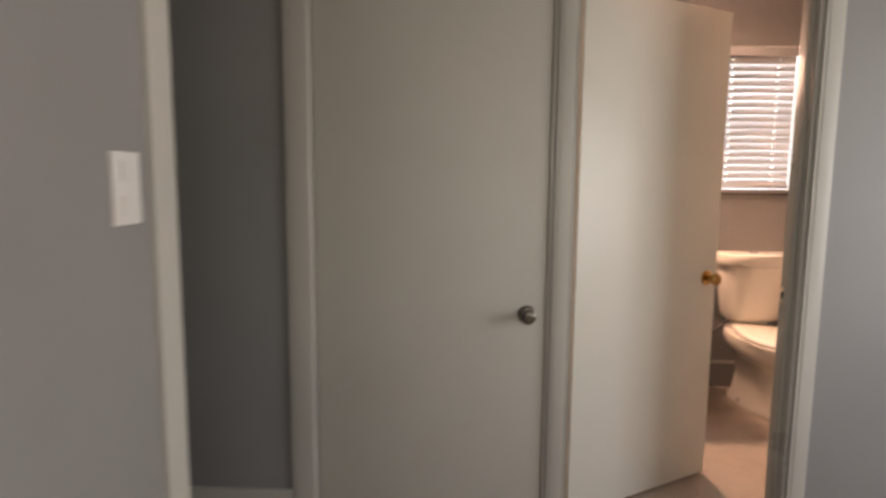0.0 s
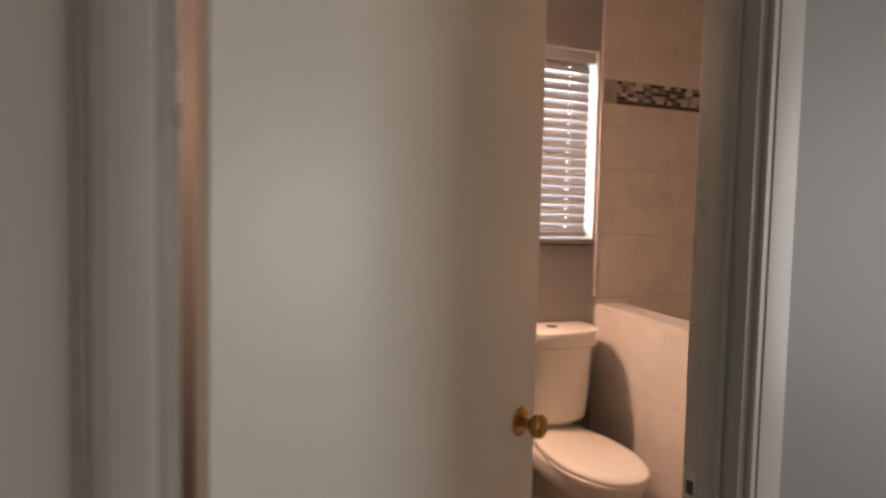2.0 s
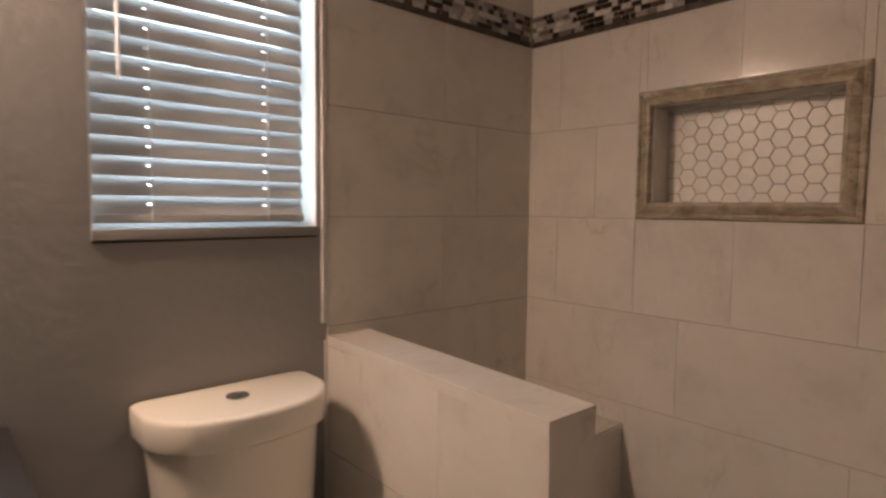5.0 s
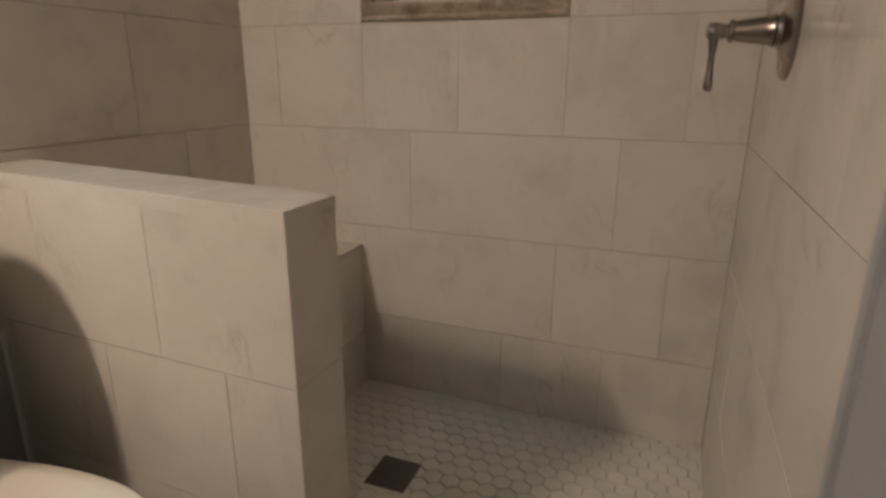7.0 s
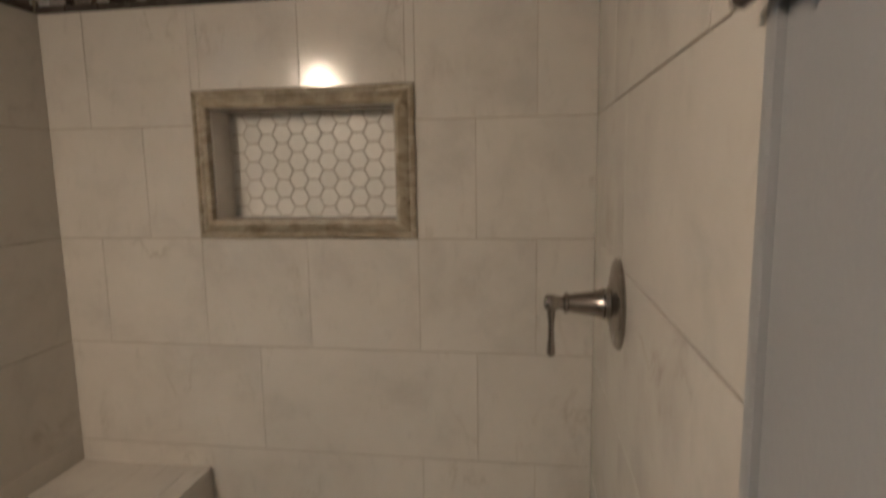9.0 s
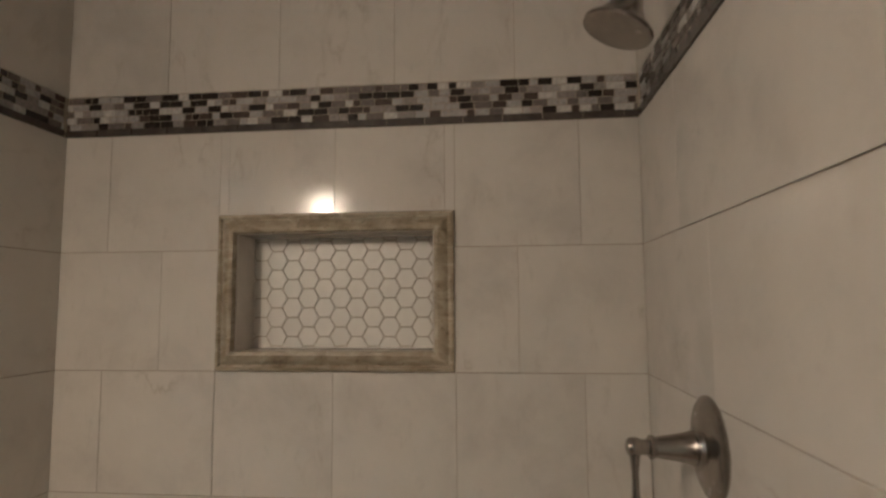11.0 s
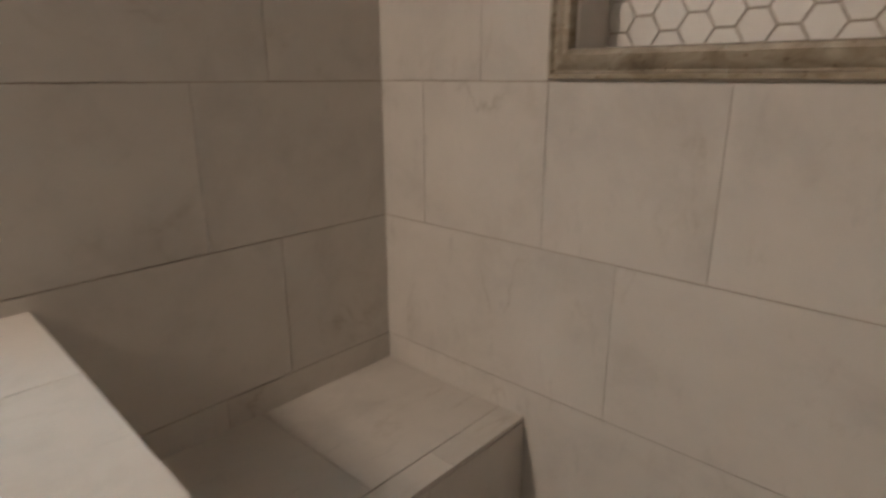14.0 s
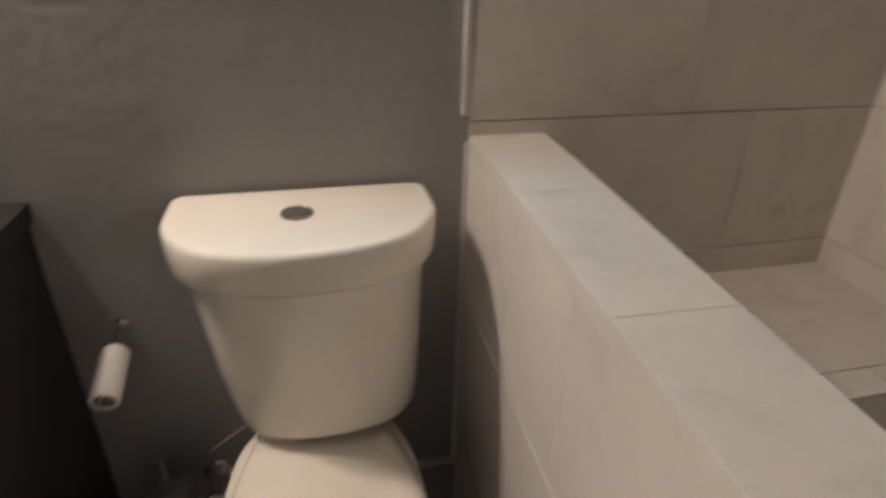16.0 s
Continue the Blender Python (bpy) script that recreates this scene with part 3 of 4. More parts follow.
part("pedestal", loft(bmesh.new(), [oval(0.120, -0.13, -0.575, 0.0), oval(0.124, -0.13, -0.58, 0.02), oval(0.108, -0.13, -0.555, 0.05), oval(0.098, -0.12, -0.545, 0.14), oval(0.105, -0.10, -0.570, 0.23),
     oval(0.112, -0.08, -0.580, 0.275), oval(0.140, -0.07, -0.650, 0.312), oval(0.164, -0.05, -0.692, 0.336), oval(0.173, -0.045, -0.708, 0.360), oval(0.175, -0.045, -0.712, 0.402), oval(0.172, -0.045, -0.708, 0.416)]), M_PORC, toilet, smooth=60)
part("tank_shelf", loft(bmesh.new(), [rrect(0.25, -0.22, -0.04, 0.36, 0.05), rrect(0.24, -0.185, -0.035, 0.42, 0.05), rrect(0.22, -0.150, -0.03, 0.472, 0.05)]), M_PORC, toilet, smooth=50)
seat = part("seat", loft(bmesh.new(), [lid_ring(0.168, -0.20, -0.712, 0.417), lid_ring(0.174, -0.195, -0.719, 0.420), lid_ring(0.174, -0.195, -0.719, 0.430), lid_ring(0.169, -0.20, -0.714, 0.434)]), M_SEAT, toilet, smooth=50)
part("seat_lid", loft(bmesh.new(), [lid_ring(0.168, -0.158, -0.710, 0.436), lid_ring(0.174, -0.152, -0.718, 0.440), lid_ring(0.174, -0.150, -0.718, 0.448), lid_ring(0.167, -0.154, -0.709, 0.455), lid_ring(0.140, -0.20, -0.675, 0.459)]), M_SEAT, toilet, smooth=60)
for sx in (-0.065, 0.065):
    h = bmesh.new()
    box(h, TX + sx - 0.014, TX + sx + 0.014, -0.200, -0.172, 0.436, 0.453, bevel=0.006)
    part("hinge", h, M_SEAT, toilet)
part("foot", loft(bmesh.new(), [oval(0.128, -0.10, -0.40, 0.0), oval(0.130, -0.10, -0.40, 0.018), oval(0.112, -0.11, -0.385, 0.055), oval(0.098, -0.12, -0.37, 0.13), oval(0.080, -0.13, -0.35, 0.24)]), M_PORC, toilet, smooth=60)
for sx in (-1, 1):
    h = bmesh.new()
    bmesh.ops.create_uvsphere(h, u_segments=16, v_segments=8, radius=0.016, matrix=Matrix.Translation((TX + sx * 0.118, -0.30, 0.025)))
    part("bolt_cap", h, M_PORC, toilet)

shutoff = empty("shutoff_valve", (-1.40, -0.03, 0.21), "chrome water shutoff valve and hose at the wall", "shutoff valve")
part("escutcheon", lathe(bmesh.new(), [(0.03, 0), (0.028, 0.004), (0.010, 0.010)], pose(-1.40, 0.0, 0.24, 90, 0, 0)), M_CHROME, shutoff)
part("valve_body", tube(bmesh.new(), [(-1.40, 0.0, 0.24), (-1.40, -0.05, 0.24), (-1.40, -0.075, 0.24)], 0.010), M_CHROME, shutoff)
part("valve_handle", lathe(bmesh.new(), [(0.008, 0), (0.020, 0.004), (0.020, 0.012), (0.008, 0.016)], pose(-1.40, -0.070, 0.24, 90, 0, 0)), M_CHROME, shutoff)
part("hose", tube(bmesh.new(), [(-1.40, -0.055, 0.245), (-1.40, -0.06, 0.30), (-1.385, -0.07, 0.37), (-1.34, -0.09, 0.42), (-1.29, -0.10, 0.46), (-1.285, -0.10, 0.49)], 0.005), M_GREYPLASTIC, shutoff)

# ---------------------------------------------------------------- window
window = empty("window_1", ((WX0 + WX1) / 2, 0.05, WZ0), "white vinyl window with a lowered white slat blind", "window")
tagged(window, kind="structure")
part("window_frame", boxes((WX0, WX0 + 0.035, 0.085, 0.135, WZ0, WZ1), (WX1 - 0.035, WX1, 0.085, 0.135, WZ0, WZ1), (WX0 + 0.035, WX1 - 0.035, 0.085, 0.135, WZ0, WZ0 + 0.035),
     (WX0 + 0.035, WX1 - 0.035, 0.085, 0.135, WZ1 - 0.035, WZ1), (WX0 + 0.035, WX1 - 0.035, 0.09, 0.13, (WZ0 + WZ1) / 2 - 0.018, (WZ0 + WZ1) / 2 + 0.018)), M_VINYL, window)
for z0, z1 in ((WZ0 + 0.035, (WZ0 + WZ1) / 2 - 0.018), ((WZ0 + WZ1) / 2 + 0.018, WZ1 - 0.035)):
    pane = part("pane", boxes((WX0 + 0.035, WX1 - 0.035, 0.108, 0.112, z0, z1)), M_GLASS, window)
    pane.visible_shadow = False
sill = part("window_sill", boxes((WX0, WX1, -0.007, 0.085, WZ0 - 0.020, WZ0 + 0.004), bevel=0.003), M_WALL, window)
# Black strip standing in for the shade under the sill's lip
part("joint", boxes((WX0, WX1 - 0.004, -0.004, 0.004, WZ0 - 0.026, WZ0 - 0.0205)), M_BLACK, sill, "black strip painted as the shade under the sill")
part("reveal", boxes((WX0 - 0.0005, WX0 + 0.004, 0.001, 0.085, WZ0, WZ1), (WX1 - 0.004, WX1 + 0.0005, 0.001, 0.085, WZ0, WZ1), (WX0, WX1, 0.001, 0.085, WZ1 - 0.004, WZ1)), M_WHITE, window)

blind = empty("blind", ((WX0 + WX1) / 2, 0.04, WZ1), "white horizontal slat blind lowered over the window", "blind")
part("head_rail", boxes((WX0 + 0.008, WX1 - 0.010, 0.012, 0.060, WZ1 - 0.055, WZ1 - 0.004), bevel=0.003), M_SLAT, blind)
part("bottom_rail", boxes((WX0 + 0.010, WX1 - 0.030, 0.016, 0.056, WZ0 + 0.016, WZ0 + 0.036), bevel=0.003), M_SLAT, blind)
SL0, SL1, NS = WZ0 + 0.058, WZ1 - 0.078, 18
HOLES = (WX0 + 0.125, WX1 - 0.135)
sm = bmesh.new()


def slat_piece(xa, xb, ua, ub):
    rings = []
    for x in (xa, xb):
        us = [ua + (ub - ua) * k / 6 for k in range(7)]
        ring = [(x, u, 0.0035 * (1 - (u / 0.025) ** 2)) for u in us]
        ring += [(x, u, 0.0035 * (1 - (u / 0.025) ** 2) - 0.0024) for u in reversed(us)]
        rings.append(ring)
    loft(sm, rings)


xs = [WX0 + 0.010, HOLES[0] - 0.004, HOLES[0] + 0.004, HOLES[1] - 0.004, HOLES[1] + 0.004, WX1 - 0.030]
for k, (xa, xb) in enumerate(zip(xs, xs[1:])):
    if k % 2:
        slat_piece(xa, xb, -0.025, -0.0026)
        slat_piece(xa, xb, 0.0026, 0.025)
    else:
        slat_piece(xa, xb, -0.025, 0.025)
slat_me = finish(sm, "slat", M_SLAT, 40)
for k in range(NS):
    s = new("slat", slat_me)
    s.parent = blind
    s.matrix_parent_inverse = blind.matrix_basis.inverted()
    s.matrix_basis = pose(0, 0.036, SL0 + (SL1 - SL0) * k / (NS - 1), 67 + random.uniform(-0.25, 0.25), 0, 0)
for x in HOLES:
    part("ladder_tape", boxes((x - 0.001, x + 0.001, 0.010, 0.012, WZ0 + 0.02, WZ1 - 0.05), (x - 0.001, x + 0.001, 0.060, 0.062, WZ0 + 0.02, WZ1 - 0.05),
         (x + 0.006, x + 0.008, 0.034, 0.037, WZ0 + 0.02, WZ1 - 0.05)), M_VINYL, blind)
part("tilt_wand", tube(bmesh.new(), [(WX0 + 0.06, 0.006, WZ1 - 0.05), (WX0 + 0.062, 0.004, WZ1 - 0.55)], 0.004, 8), M_VINYL, blind)

# ---------------------------------------------------------------- vanity, mirror and lamp
VX0, VX1 = -2.45, -1.603
vanity = empty("vanity", ((VX0 + VX1) / 2, -0.28, 0), "black bathroom vanity cabinet against the grey wall", "vanity")
part("body", boxes((VX0, VX1, -0.50, -0.002, 0.09, 0.86), (VX0 + 0.02, VX1 - 0.02, -0.44, -0.02, 0.0, 0.09)), M_BLACK, vanity)
part("countertop", boxes((VX0 - 0.015, VX1 + 0.012, -0.525, -0.002, 0.86, 0.892), bevel=0.004), M_BLACK, vanity)
for k in range(2):
    x0 = VX0 + 0.02 + k * 0.42
    d = part("door", boxes((x0, x0 + 0.40, -0.518, -0.5005, 0.12, 0.83), bevel=0.003), M_BLACK, vanity)
    part("handle", boxes((x0 + 0.19, x0 + 0.21, -0.535, -0.519, 0.70, 0.80), bevel=0.004), M_NICKEL, d)
thing("mirror", boxes((VX0 + 0.10, VX1 - 0.10, -0.02, -0.004, 1.05, 1.85), bevel=0.002), M_MIRROR, "frameless mirror over the black vanity", "mirror")

lamp = empty("vanity_light", (-2.01, 0, 2.01), "lit two-globe vanity light over the mirror", "wall lamp")
part("backplate", boxes((-2.19, -1.83, -0.03, -0.002, 2.03, 2.11), bevel=0.006), M_CHROME, lamp)
for x in (-1.92, -2.10):
    part("arm", tube(bmesh.new(), [(x, -0.02, 2.08), (x, -0.06, 2.085), (x, -0.087, 2.08)], 0.008), M_CHROME, lamp)
    m = Matrix.Translation((x, -0.092, 2.055))
    # Unseen cap, added to keep the globe's light off the ceiling
    part("cup", lathe(bmesh.new(), [(0.014, 0.062), (0.030, 0.052), (0.048, 0.030), (0.056, 0.0), (0.058, -0.012), (0.056, -0.012), (0.050, 0.0)], m, 28), M_CHROME, lamp)
    part("globe", lathe(bmesh.new(), [(0.030, 0.022), (0.042, 0.0), (0.046, -0.025), (0.042, -0.048), (0.026, -0.066)], m, 24), M_LAMP, lamp, "glowing frosted globe")

holder = empty("toilet_paper_holder", (VX1 + 0.095, -0.02, 0.648), "chrome toilet paper holder with a thin white roll beside the vanity", "paper holder")
part("wall_plate", lathe(bmesh.new(), [(0.011, 0), (0.011, 0.003), (0.006, 0.008)], pose(VX1 + 0.095, -0.0005, 0.648, 90, 0, 0)), M_CHROME, holder)
part("arm", tube(bmesh.new(), [(VX1 + 0.095, -0.002, 0.648), (VX1 + 0.095, -0.035, 0.650), (VX1 + 0.095, -0.175, 0.615), (VX1 + 0.095, -0.185, 0.622)], 0.0032), M_CHROME, holder)
roll_m = Matrix.Translation((VX1 + 0.095, -0.160, 0.600)) @ Vector((0, 1, 0.25)).to_track_quat("Z", "Y").to_matrix().to_4x4()
rb = bmesh.new()
rg = []
for rad_, h in ((0.017, 0), (0.022, 0), (0.024, 0.003), (0.024, 0.102), (0.022, 0.105), (0.017, 0.105), (0.017, 0)):
    rg.append([rb.verts.new(roll_m @ Vector((rad_ * math.cos(2 * math.pi * k / 32), rad_ * math.sin(2 * math.pi * k / 32), h))) for k in range(32)])
for a, b in zip(rg, rg[1:]):
    for k in range(32):
        rb.faces.new((a[k], a[(k + 1) % 32], b[(k + 1) % 32], b[k]))
paper = part("paper_roll", rb, M_PAPER, holder, "thin white toilet paper roll")

part("core", rod(bmesh.new(), roll_m @ Vector((0, 0, 0.004)), roll_m @ Vector((0, 0, 0.101)), 0.0168, n=28), M_CARD, holder, "brown cardboard core")

brush = empty("toilet_brush_holder", (-1.475, -0.10, 0), "grey plastic toilet brush holder on the floor beside the toilet", "brush holder")
part("case", loft(bmesh.new(), [rrect(0.085, -0.145, -0.060, 0.0, 0.012, cx=-1.475), rrect(0.085, -0.145, -0.060, 0.30, 0.012, cx=-1.475), rrect(0.076, -0.140, -0.065, 0.318, 0.012, cx=-1.475)]), M_GREYPLASTIC, brush)
part("brush_handle", rod(bmesh.new(), (-1.475, -0.10, 0.315), (-1.475, -0.10, 0.40), 0.009, 0.007), M_GREYPLASTIC, brush)

# baseboards
structure("baseboard_bath", boxes((VX1, PX0 - 0.002, -0.014, -0.0005, 0, 0.155), bevel=0.002), M_WALL, "grey painted baseboard behind the toilet", "baseboard")
structure("trim_baseboard_bead", boxes((VX1, PX0 - 0.002, -0.012, -0.0005, 0.156, 0.172), bevel=0.003), M_CAULK, "pale bead along the bathroom baseboard", "trim", 40)
structure("baseboard_hall", boxes((-5.9, CX0 - 0.088, YH - 0.014, YH - 0.0005, 0, 0.150), bevel=0.003), M_TRIM, "cream painted baseboard in the hall", "baseboard")

# ---------------------------------------------------------------- bathroom doorway
jamb = empty("door_frame_1", ((DX0 + DX1) / 2, YH, 0), "grey-green painted bathroom door frame", "door frame")
tagged(jamb, kind="structure")
JT = 0.018
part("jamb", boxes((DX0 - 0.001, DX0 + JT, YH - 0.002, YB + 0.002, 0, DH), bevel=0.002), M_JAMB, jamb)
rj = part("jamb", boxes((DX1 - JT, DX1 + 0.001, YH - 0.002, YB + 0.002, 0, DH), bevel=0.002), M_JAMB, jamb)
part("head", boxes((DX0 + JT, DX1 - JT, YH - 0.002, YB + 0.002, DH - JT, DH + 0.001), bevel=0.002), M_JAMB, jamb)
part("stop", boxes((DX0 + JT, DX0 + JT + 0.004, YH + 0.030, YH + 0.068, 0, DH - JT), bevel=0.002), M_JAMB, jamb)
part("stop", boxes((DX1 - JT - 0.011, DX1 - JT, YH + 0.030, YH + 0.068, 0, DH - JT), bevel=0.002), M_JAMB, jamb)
part("strike_plate", boxes((DX1 - JT - 0.0015, DX1 - JT + 0.001, -1.600, -1.573, 0.885, 0.945)), M_CHROME, jamb)
part("strike_hole", boxes((DX1 - JT - 0.0022, DX1 - JT - 0.0010, -1.594, -1.580, 0.903, 0.927)), M_BLACK, jamb)


def casing(parent, x0, x1, side, y, top, w=0.062, material=None):
    """Moulded casing leg beside an opening."""
    b = bmesh.new()
    box(b, x0, x1, y - 0.012 * side, y, 0, top, bevel=0.004, seg=3)
    box(b, x0 + 0.012, x1 - 0.006, y - 0.0145 * side, y - 0.0115 * side, 0, top, bevel=0.0012)
    return part("casing", b, material or M_TRIM, parent)


casing(jamb, DX1 - 0.004, DX1 + 0.060, 1, YH - 0.0005, DH + 0.06)
casing(jamb, CX1 + 0.004, DX0 + 0.004, 1, YH - 0.0005, DH + 0.06)
part("head_casing", boxes((DX0 + 0.004, DX1 - 0.004, YH - 0.014, YH - 0.0005, DH - 0.004, DH + 0.06), bevel=0.003), M_TRIM, jamb)
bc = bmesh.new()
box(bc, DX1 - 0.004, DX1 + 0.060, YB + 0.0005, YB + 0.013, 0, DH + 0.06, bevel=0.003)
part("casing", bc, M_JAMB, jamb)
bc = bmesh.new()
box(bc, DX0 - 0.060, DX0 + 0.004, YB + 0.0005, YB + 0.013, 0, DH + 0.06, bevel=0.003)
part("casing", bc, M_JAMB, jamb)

DOOR_ANGLE = 30.6
dpose = pose(DX0 + JT + 0.016, YB + 0.018, 0.012, 0, 0, DOOR_ANGLE)
DW = 0.794
door = structure("door_1", boxes((0, DW, -0.035, 0, 0, DH - JT - 0.018), bevel=0.002), M_DOOR, "cream flush bathroom door standing half open", "door", 40)
door.matrix_basis = dpose


def knob(parent, local, material, label):
    """Round knob on a rose, its axis along local -y."""
    m = local @ pose(0, 0, 0, 90, 0, 0)
    k = part("door_knob", lathe(bmesh.new(), [(0.010, 0.0), (0.010, 0.026), (0.018, 0.031), (0.026, 0.040), (0.027, 0.050), (0.023, 0.058), (0.014, 0.062), (0.008, 0.061)], m, 32), material, parent, label)
    part("rose", lathe(bmesh.new(), [(0.033, 0), (0.032, 0.004), (0.024, 0.008), (0.012, 0.010)], m, 32), material, k)
    return k


knob(door, dpose @ Matrix.Translation((DW - 0.062, -0.0352, 0.90)), M_BRASS, "worn brass knob")
knob(door, dpose @ Matrix.Translation((DW - 0.062, 0.0002, 0.90)) @ pose(0, 0, 0, 0, 0, 180), M_BRASS, "worn brass knob")

# ---------------------------------------------------------------- closed door and hall
dframe = empty("door_frame_2", ((CX0 + CX1) / 2, YH, 0), "cream painted frame of the closed hall door", "door frame")
tagged(dframe, kind="structure")
part("jamb", boxes((CX0 - 0.001, CX0 + 0.016, YH - 0.002, YB - 0.02, 0, DH)), M_TRIM, dframe)
part("jamb", boxes((CX1 - 0.012, CX1 + 0.001, YH - 0.002, YB - 0.02, 0, DH)), M_TRIM, dframe)
part("head", boxes((CX0 + 0.016, CX1 - 0.012, YH - 0.002, YB - 0.02, DH - 0.016, DH)), M_TRIM, dframe)
casing(dframe, CX0 - 0.085, CX0 + 0.004, 1, YH - 0.0005, DH + 0.06)
part("head_casing", boxes((CX0 + 0.004, CX1 + 0.004, YH - 0.014, YH - 0.0005, DH - 0.004, DH + 0.06), bevel=0.003), M_TRIM, dframe)
door2 = structure("door_2", boxes((CX0 + 0.019, CX1 - 0.015, YH + 0.004, YH + 0.039, 0.012, DH - 0.020), bevel=0.002), M_GDOOR, "closed grey-beige flush hall door", "door", 40)
knob(door2, Matrix.Translation((-2.715, YH + 0.0038, 0.845)), M_PEWTER, "dark pewter knob")
structure("wall_closet_back", boxes((CX0 + 0.002, CX1 - 0.002, YB - 0.012, YB - 0.002, 0, DH)), M_HALL, "plain backing wall behind the closed door", "wall")

structure("trim_corner", boxes((-3.522, -3.488, -2.735, -2.655, 0, CEIL), bevel=0.004), M_TRIM, "cream painted corner trim of the hall opening", "trim", 40)
switch = empty("light_switch", (-3.5, -2.83, 1.30), "off-white double switch plate on the grey wall", "light switch")
part("plate", boxes((-3.4998, -3.494, -2.846, -2.768, 1.248, 1.368), bevel=0.0025), M_SWITCH, switch)
for z in (1.279, 1.337):
    part("toggle", boxes((-3.4945, -3.490, -2.823, -2.791, z - 0.017, z + 0.017), bevel=0.0015), M_SWITCH, switch)

hwin = empty("window_2", (-0.3, (HW0 + HW1) / 2, HZ0), "plain white window in the hall room", "window")
tagged(hwin, kind="structure")
part("window_frame", boxes((-0.31, -0.25, HW0, HW0 + 0.04, HZ0, HZ1), (-0.31, -0.25, HW1 - 0.04, HW1, HZ0, HZ1), (-0.31, -0.25, HW0 + 0.04, HW1 - 0.04, HZ0, HZ0 + 0.04), (-0.31, -0.25, HW0 + 0.04, HW1 - 0.04, HZ1 - 0.04, HZ1)), M_VINYL, hwin)

# Unseen frame, made up to go with the rear fill lamp
fill_win = empty("window_3", ((RW0 + RW1) / 2, -5.5, 1.0), "unseen white window frame added around the rear fill lamp", "window")
tagged(fill_win, kind="structure")
part("window_frame", boxes((RW0, RW0 + 0.04, -5.53, -5.47, 1.0, 2.1), (RW1 - 0.04, RW1, -5.53, -5.47, 1.0, 2.1), (RW0 + 0.04, RW1 - 0.04, -5.53, -5.47, 1.0, 1.04), (RW0 + 0.04, RW1 - 0.04, -5.53, -5.47, 2.06, 2.1)), M_VINYL, fill_win)

# ---------------------------------------------------------------- tiles, chips and hexagons
def chip_mesh(w, h, material, t=0.009):
    key = "chip_%d_%d_%s" % (round(w * 1e4), round(h * 1e4), material.name)
    me = bpy.data.meshes.get(key)
    if not me:
        me = slab_mesh(w, h, t).copy()
        me.name = key
        me.materials.clear()
        me.materials.append(material)
    return me


def band(parent, m, width):
    """Mosaic border: four courses of small chips over a dark pencil strip."""
    strip = 0.019
    u = 0.0
    while u < width - 0.02:
        w = min(0.098, width - u)
        ob = new("pencil_strip", chip_mesh(w - 0.002, strip - 0.002, M_PENCIL, 0.014))
        ob.parent, ob.matrix_basis = parent, m @ Matrix.Translation((u + w / 2, 0, BAND0 + strip / 2))
        u += 0.098
    rows = 5
    h = (BAND1 - BAND0 - strip) / rows
    for r in range(rows):
        u = random.uniform(-0.02, 0.0)
        while u < width - 0.006:
            w = random.choice((0.020, 0.036, 0.036, 0.028, 0.046))
            a, b = max(u, 0.0), min(u + w, width)
            if b - a > 0.006:
                ob = new("mosaic_chip", chip_mesh(round(b - a - 0.0022, 4), h - 0.0022, M_CHIP, random.choice((0.008, 0.0095))))
                ob.parent = parent
                ob.matrix_basis = m @ Matrix.Translation(((a + b) / 2, 0, BAND0 + strip + (r + 0.5) * h))
            u += w


def hex_mesh(r, t):
    me = bpy.data.meshes.new("hexagon")
    v = []
    for z, k in ((0, r), (t - 0.001, r), (t, r - 0.0012)):
        v += [(k * math.cos(math.pi / 3 * i), k * math.sin(math.pi / 3 * i), z) for i in range(6)]
    f = [tuple(range(12, 18))]
    for s in (0, 6):
        f += [(s + i, s + (i + 1) % 6, s + 6 + (i + 1) % 6, s + 6 + i) for i in range(6)]
    me.from_pydata(v, [], f)
    me.materials.append(M_HEX)
    return me


def clipped_hex(cx, cy, r, t, x0, x1, y0, y1):
    """A hexagon cut by a rectangle, as its outline; None when nothing is left."""
    poly = [(cx + r * math.cos(math.pi / 3 * i), cy + r * math.sin(math.pi / 3 * i)) for i in range(6)]
    for ax, lim, sg in ((0, x0, 1), (0, x1, -1), (1, y0, 1), (1, y1, -1)):
        out = []
        for i, p in enumerate(poly):
            q = poly[(i + 1) % len(poly)]
            dp, dq = (p[ax] - lim) * sg, (q[ax] - lim) * sg
            if dp >= 0:
                out.append(p)
            if dp * dq < 0:
                k = dp / (dp - dq)
                out.append((p[0] + (q[0] - p[0]) * k, p[1] + (q[1] - p[1]) * k))
        poly = out
        if len(poly) < 3:
            return None
    return poly


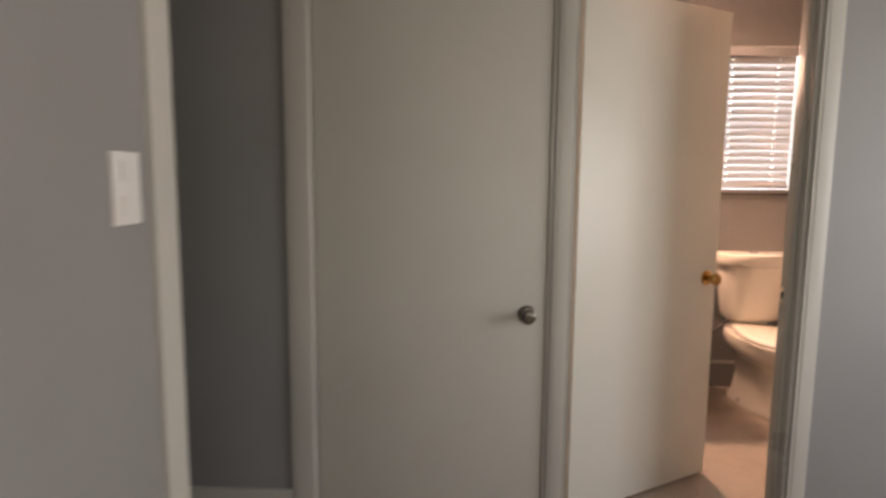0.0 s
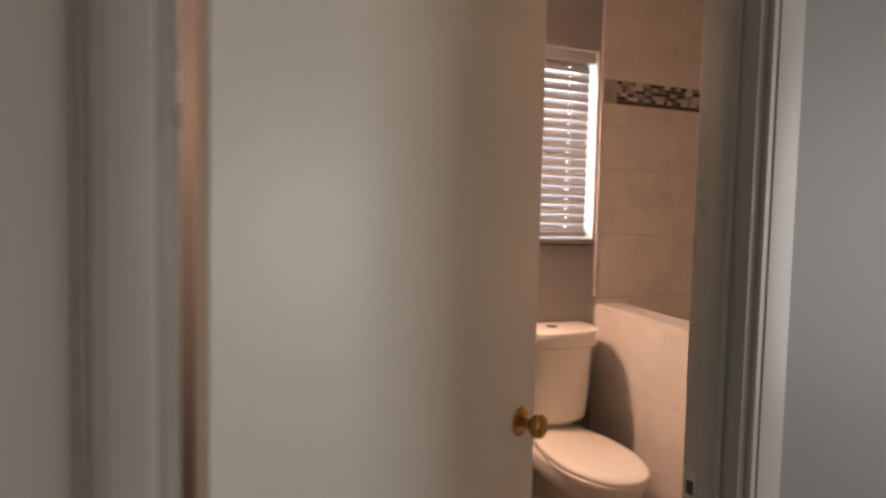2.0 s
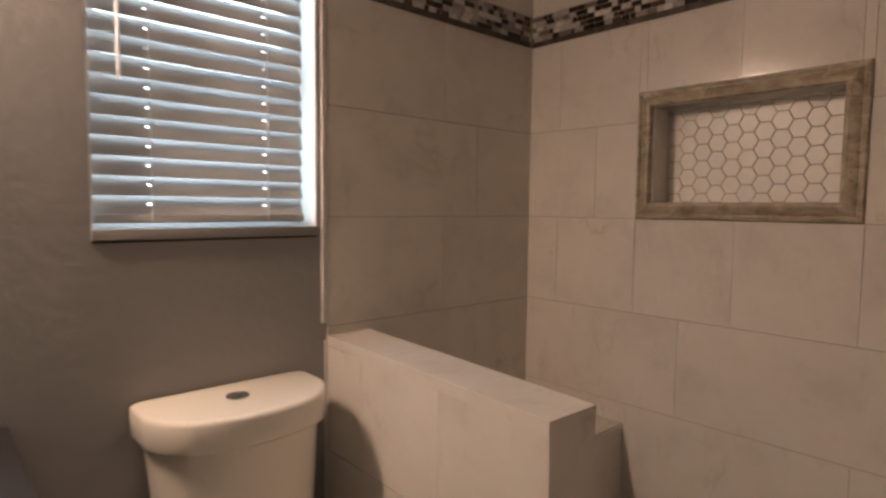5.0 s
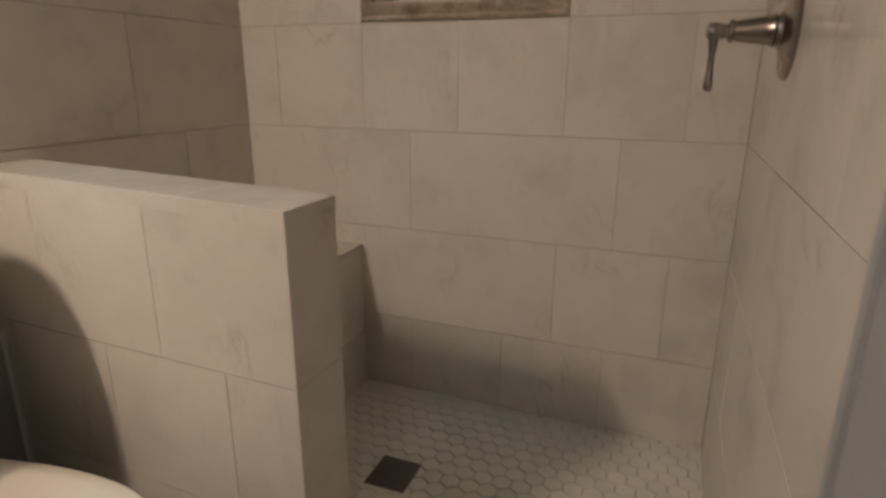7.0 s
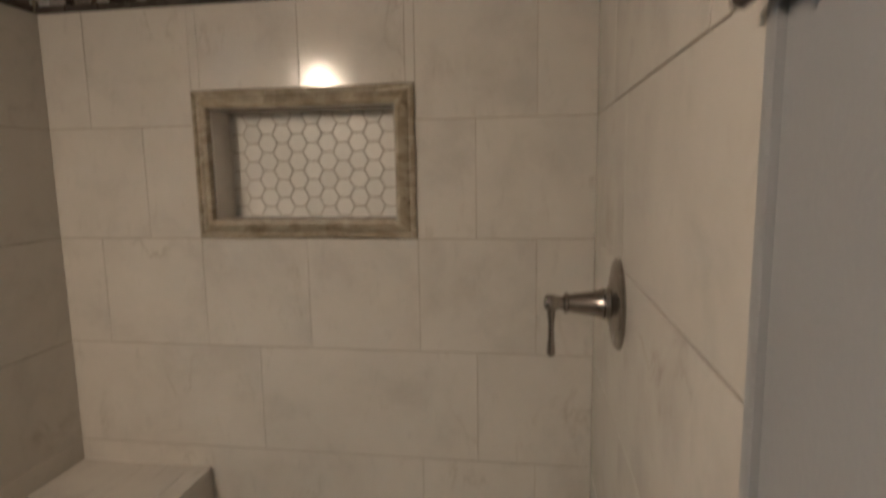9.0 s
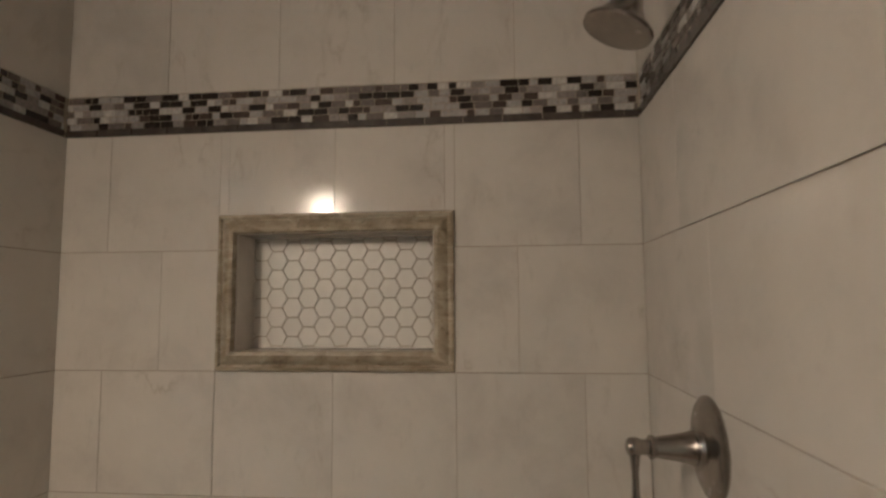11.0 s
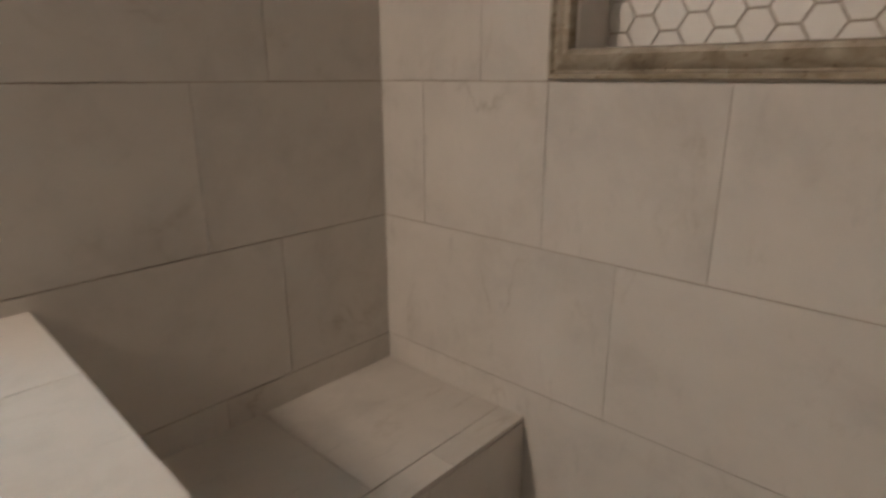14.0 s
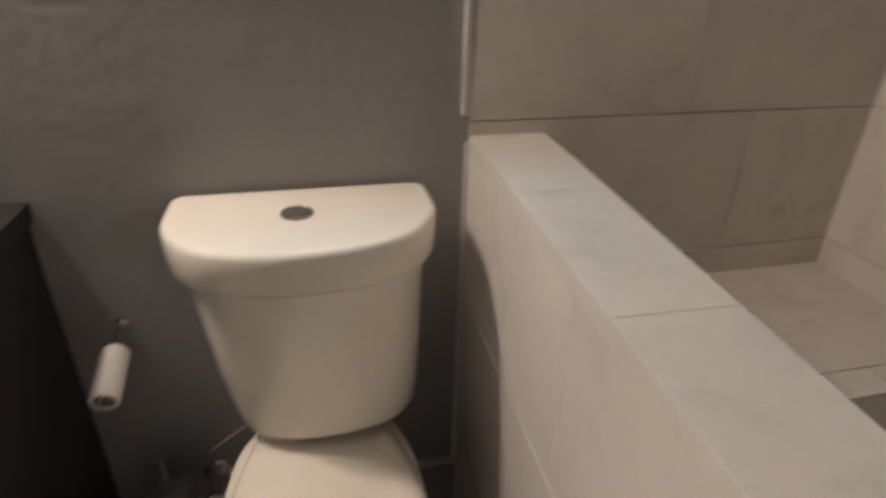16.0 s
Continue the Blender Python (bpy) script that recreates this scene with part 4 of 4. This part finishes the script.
def hexes(parent, m, x0, x1, y0, y1, pitch=0.0508, grout=0.0028, t=0.006, single=(-9, 9, -9, 9), skip=None):
    """Hexagons flat-topped in the local xy plane, cut at the edges; those inside `single` are pieces of their own."""
    r = (pitch - grout) / math.sqrt(3)
    whole = hex_mesh(r, t)
    dx = pitch * math.sqrt(3) / 2
    rest = bmesh.new()
    count = 0
    for i in range(int((x1 - x0) / dx) + 3):
        for j in range(int((y1 - y0) / pitch) + 3):
            cx, cy = x0 + (i - 0.4) * dx, y0 + (j - 0.3 + 0.5 * (i % 2)) * pitch
            if skip and skip[0] + 0.01 < cx < skip[1] - 0.01 and skip[2] + 0.01 < cy < skip[3] - 0.01:
                continue
            poly = clipped_hex(cx, cy, r, t, x0, x1, y0, y1)
            if not poly:
                continue
            inside = single[0] < cx < single[1] and single[2] < cy < single[3] and count < 300
            if len(poly) == 6 and abs(poly[0][0] - cx - r) < 1e-6 and inside:
                ob = new("hexagon_tile", whole)
                ob.parent = parent
                ob.matrix_basis = m @ Matrix.Translation((cx, cy, random.uniform(-0.0003, 0.0003)))
                count += 1
                continue
            top = [rest.verts.new(m @ Vector((px, py, t))) for px, py in poly]
            low = [rest.verts.new(m @ Vector((px, py, 0))) for px, py in poly]
            rest.faces.new(top)
            for k in range(len(poly)):
                rest.faces.new((low[k], low[(k + 1) % len(poly)], top[(k + 1) % len(poly)], top[k]))
    ob = new("cut_hexagons", finish(rest, "cut_hexagons", M_HEX))
    ob.parent = parent
    tagged(ob, kind="stuff")


course(wall_niche, P_NICHE, -YV, ROWS, 0.140, T, NHOLE, {ZN - 2 * T: (0.2925, 0.9025), ZN - 3 * T: (0.445, 0.75), ZN: (1.36,)})
course(wall_window, P_WIN, 0.868, ROWS, 0.431, 2 * T)
course(wall_door, P_VALVE, VTILE, ROWS, 0.284, 2 * T)
# half wall: outer face, end, shower face, cap
P_OUT = Matrix(((0, 1, 0, PX0 + TH), (-1, 0, 0, 0.0), (0, 0, 1, 0), (0, 0, 0, 1)))
P_END = Matrix(((1, 0, 0, PX0), (0, 1, 0, PY + TH), (0, 0, 1, 0), (0, 0, 0, 1)))
P_IN = Matrix(((0, -1, 0, PX1 - TH), (1, 0, 0, PY), (0, 0, 1, 0), (0, 0, 0, 1)))
P_CAP = Matrix(((0, 1, 0, PX0), (-1, 0, 0, 0), (0, 0, 1, 0), (0, 0, 0, 1)))
HROWS = [(0.0, 0.045, 0.1525), (0.045, 0.345, 0.0), (0.345, 0.642, 0.1525), (0.642, PZ - 0.022, 0.0)]
course(half_wall, P_OUT, -PY, HROWS, 0.485 - T, T)
course(half_wall, P_END, PX1 - PX0, [(a, b, 0.3) for a, b, _ in HROWS], 0.3)
course(half_wall, P_IN, -PY, HROWS, 0.62 - T, T)


def flat(a, b, z):
    """A plane lying level: x along +x from a, local z along -y, its face up."""
    return Matrix(((1, 0, 0, a), (0, 0, -1, b), (0, -1, 0, z), (0, 0, 0, 1)))


CAP = Matrix.Translation((0, 0, PZ + 0.009)) @ pose(0, 0, 0, 1.35, 0, 0) @ flat(PX0 - 0.001, 0.0, -0.028)    # the cap falls a little towards the room
for v0, v1 in ((0.001, 0.265), (0.265, 0.57), (0.57, -PY + 0.001)):
    ob = new("tile", slab_mesh(PX1 - PX0 + 0.002, v1 - v0 - CUT, 0.028))
    ob.parent = half_wall
    ob.matrix_basis = CAP @ Matrix.Translation(((PX1 - PX0 + 0.002) / 2, 0, (v0 + v1) / 2))
for u0, u1 in ((-0.014, 0.358), (0.358, -PX1)):
    lay(bench, flat(PX1, 0.0, BZ - TH), u0, u1, 0.0, 0.362)
for u0, u1 in ((-0.014, 0.20), (0.20, 0.505), (0.505, -PX1)):
    lay(bench, flat(PX1, 0.0, BZ - TH), u0, u1, 0.362, -BY)
course(bench, Matrix(((1, 0, 0, PX1 - 0.014), (0, 1, 0, BY + TH), (0, 0, 1, 0), (0, 0, 0, 1))), 0.014 - PX1, [(SF - 0.004, 0.32, 0), (0.32, BZ - TH, 0.15)], 0.30)

band(wall_niche, P_NICHE, -YV)
band(wall_window, P_WIN @ Matrix.Translation((0.07, 0, 0)), 0.868 - 0.07 - 0.012)
band(wall_door, P_VALVE @ Matrix.Translation((0.012, 0, 0)), VTILE - 0.012)

# niche back and shower pan
hexes(wall_niche, Matrix(((0, 0, -1, 0.10), (-1, 0, 0, 0), (0, 1, 0, 0), (0, 0, 0, 1))), -NY1, -NY0, NZ0, NZ1, t=0.004)
hexes(shower_floor, Matrix.Translation((0, 0, SF - 0.007)), -0.860, 0.0, YV, BY, single=(-0.80, 0, -1.5, -0.43), skip=(-0.487, -0.358, -0.792, -0.675))
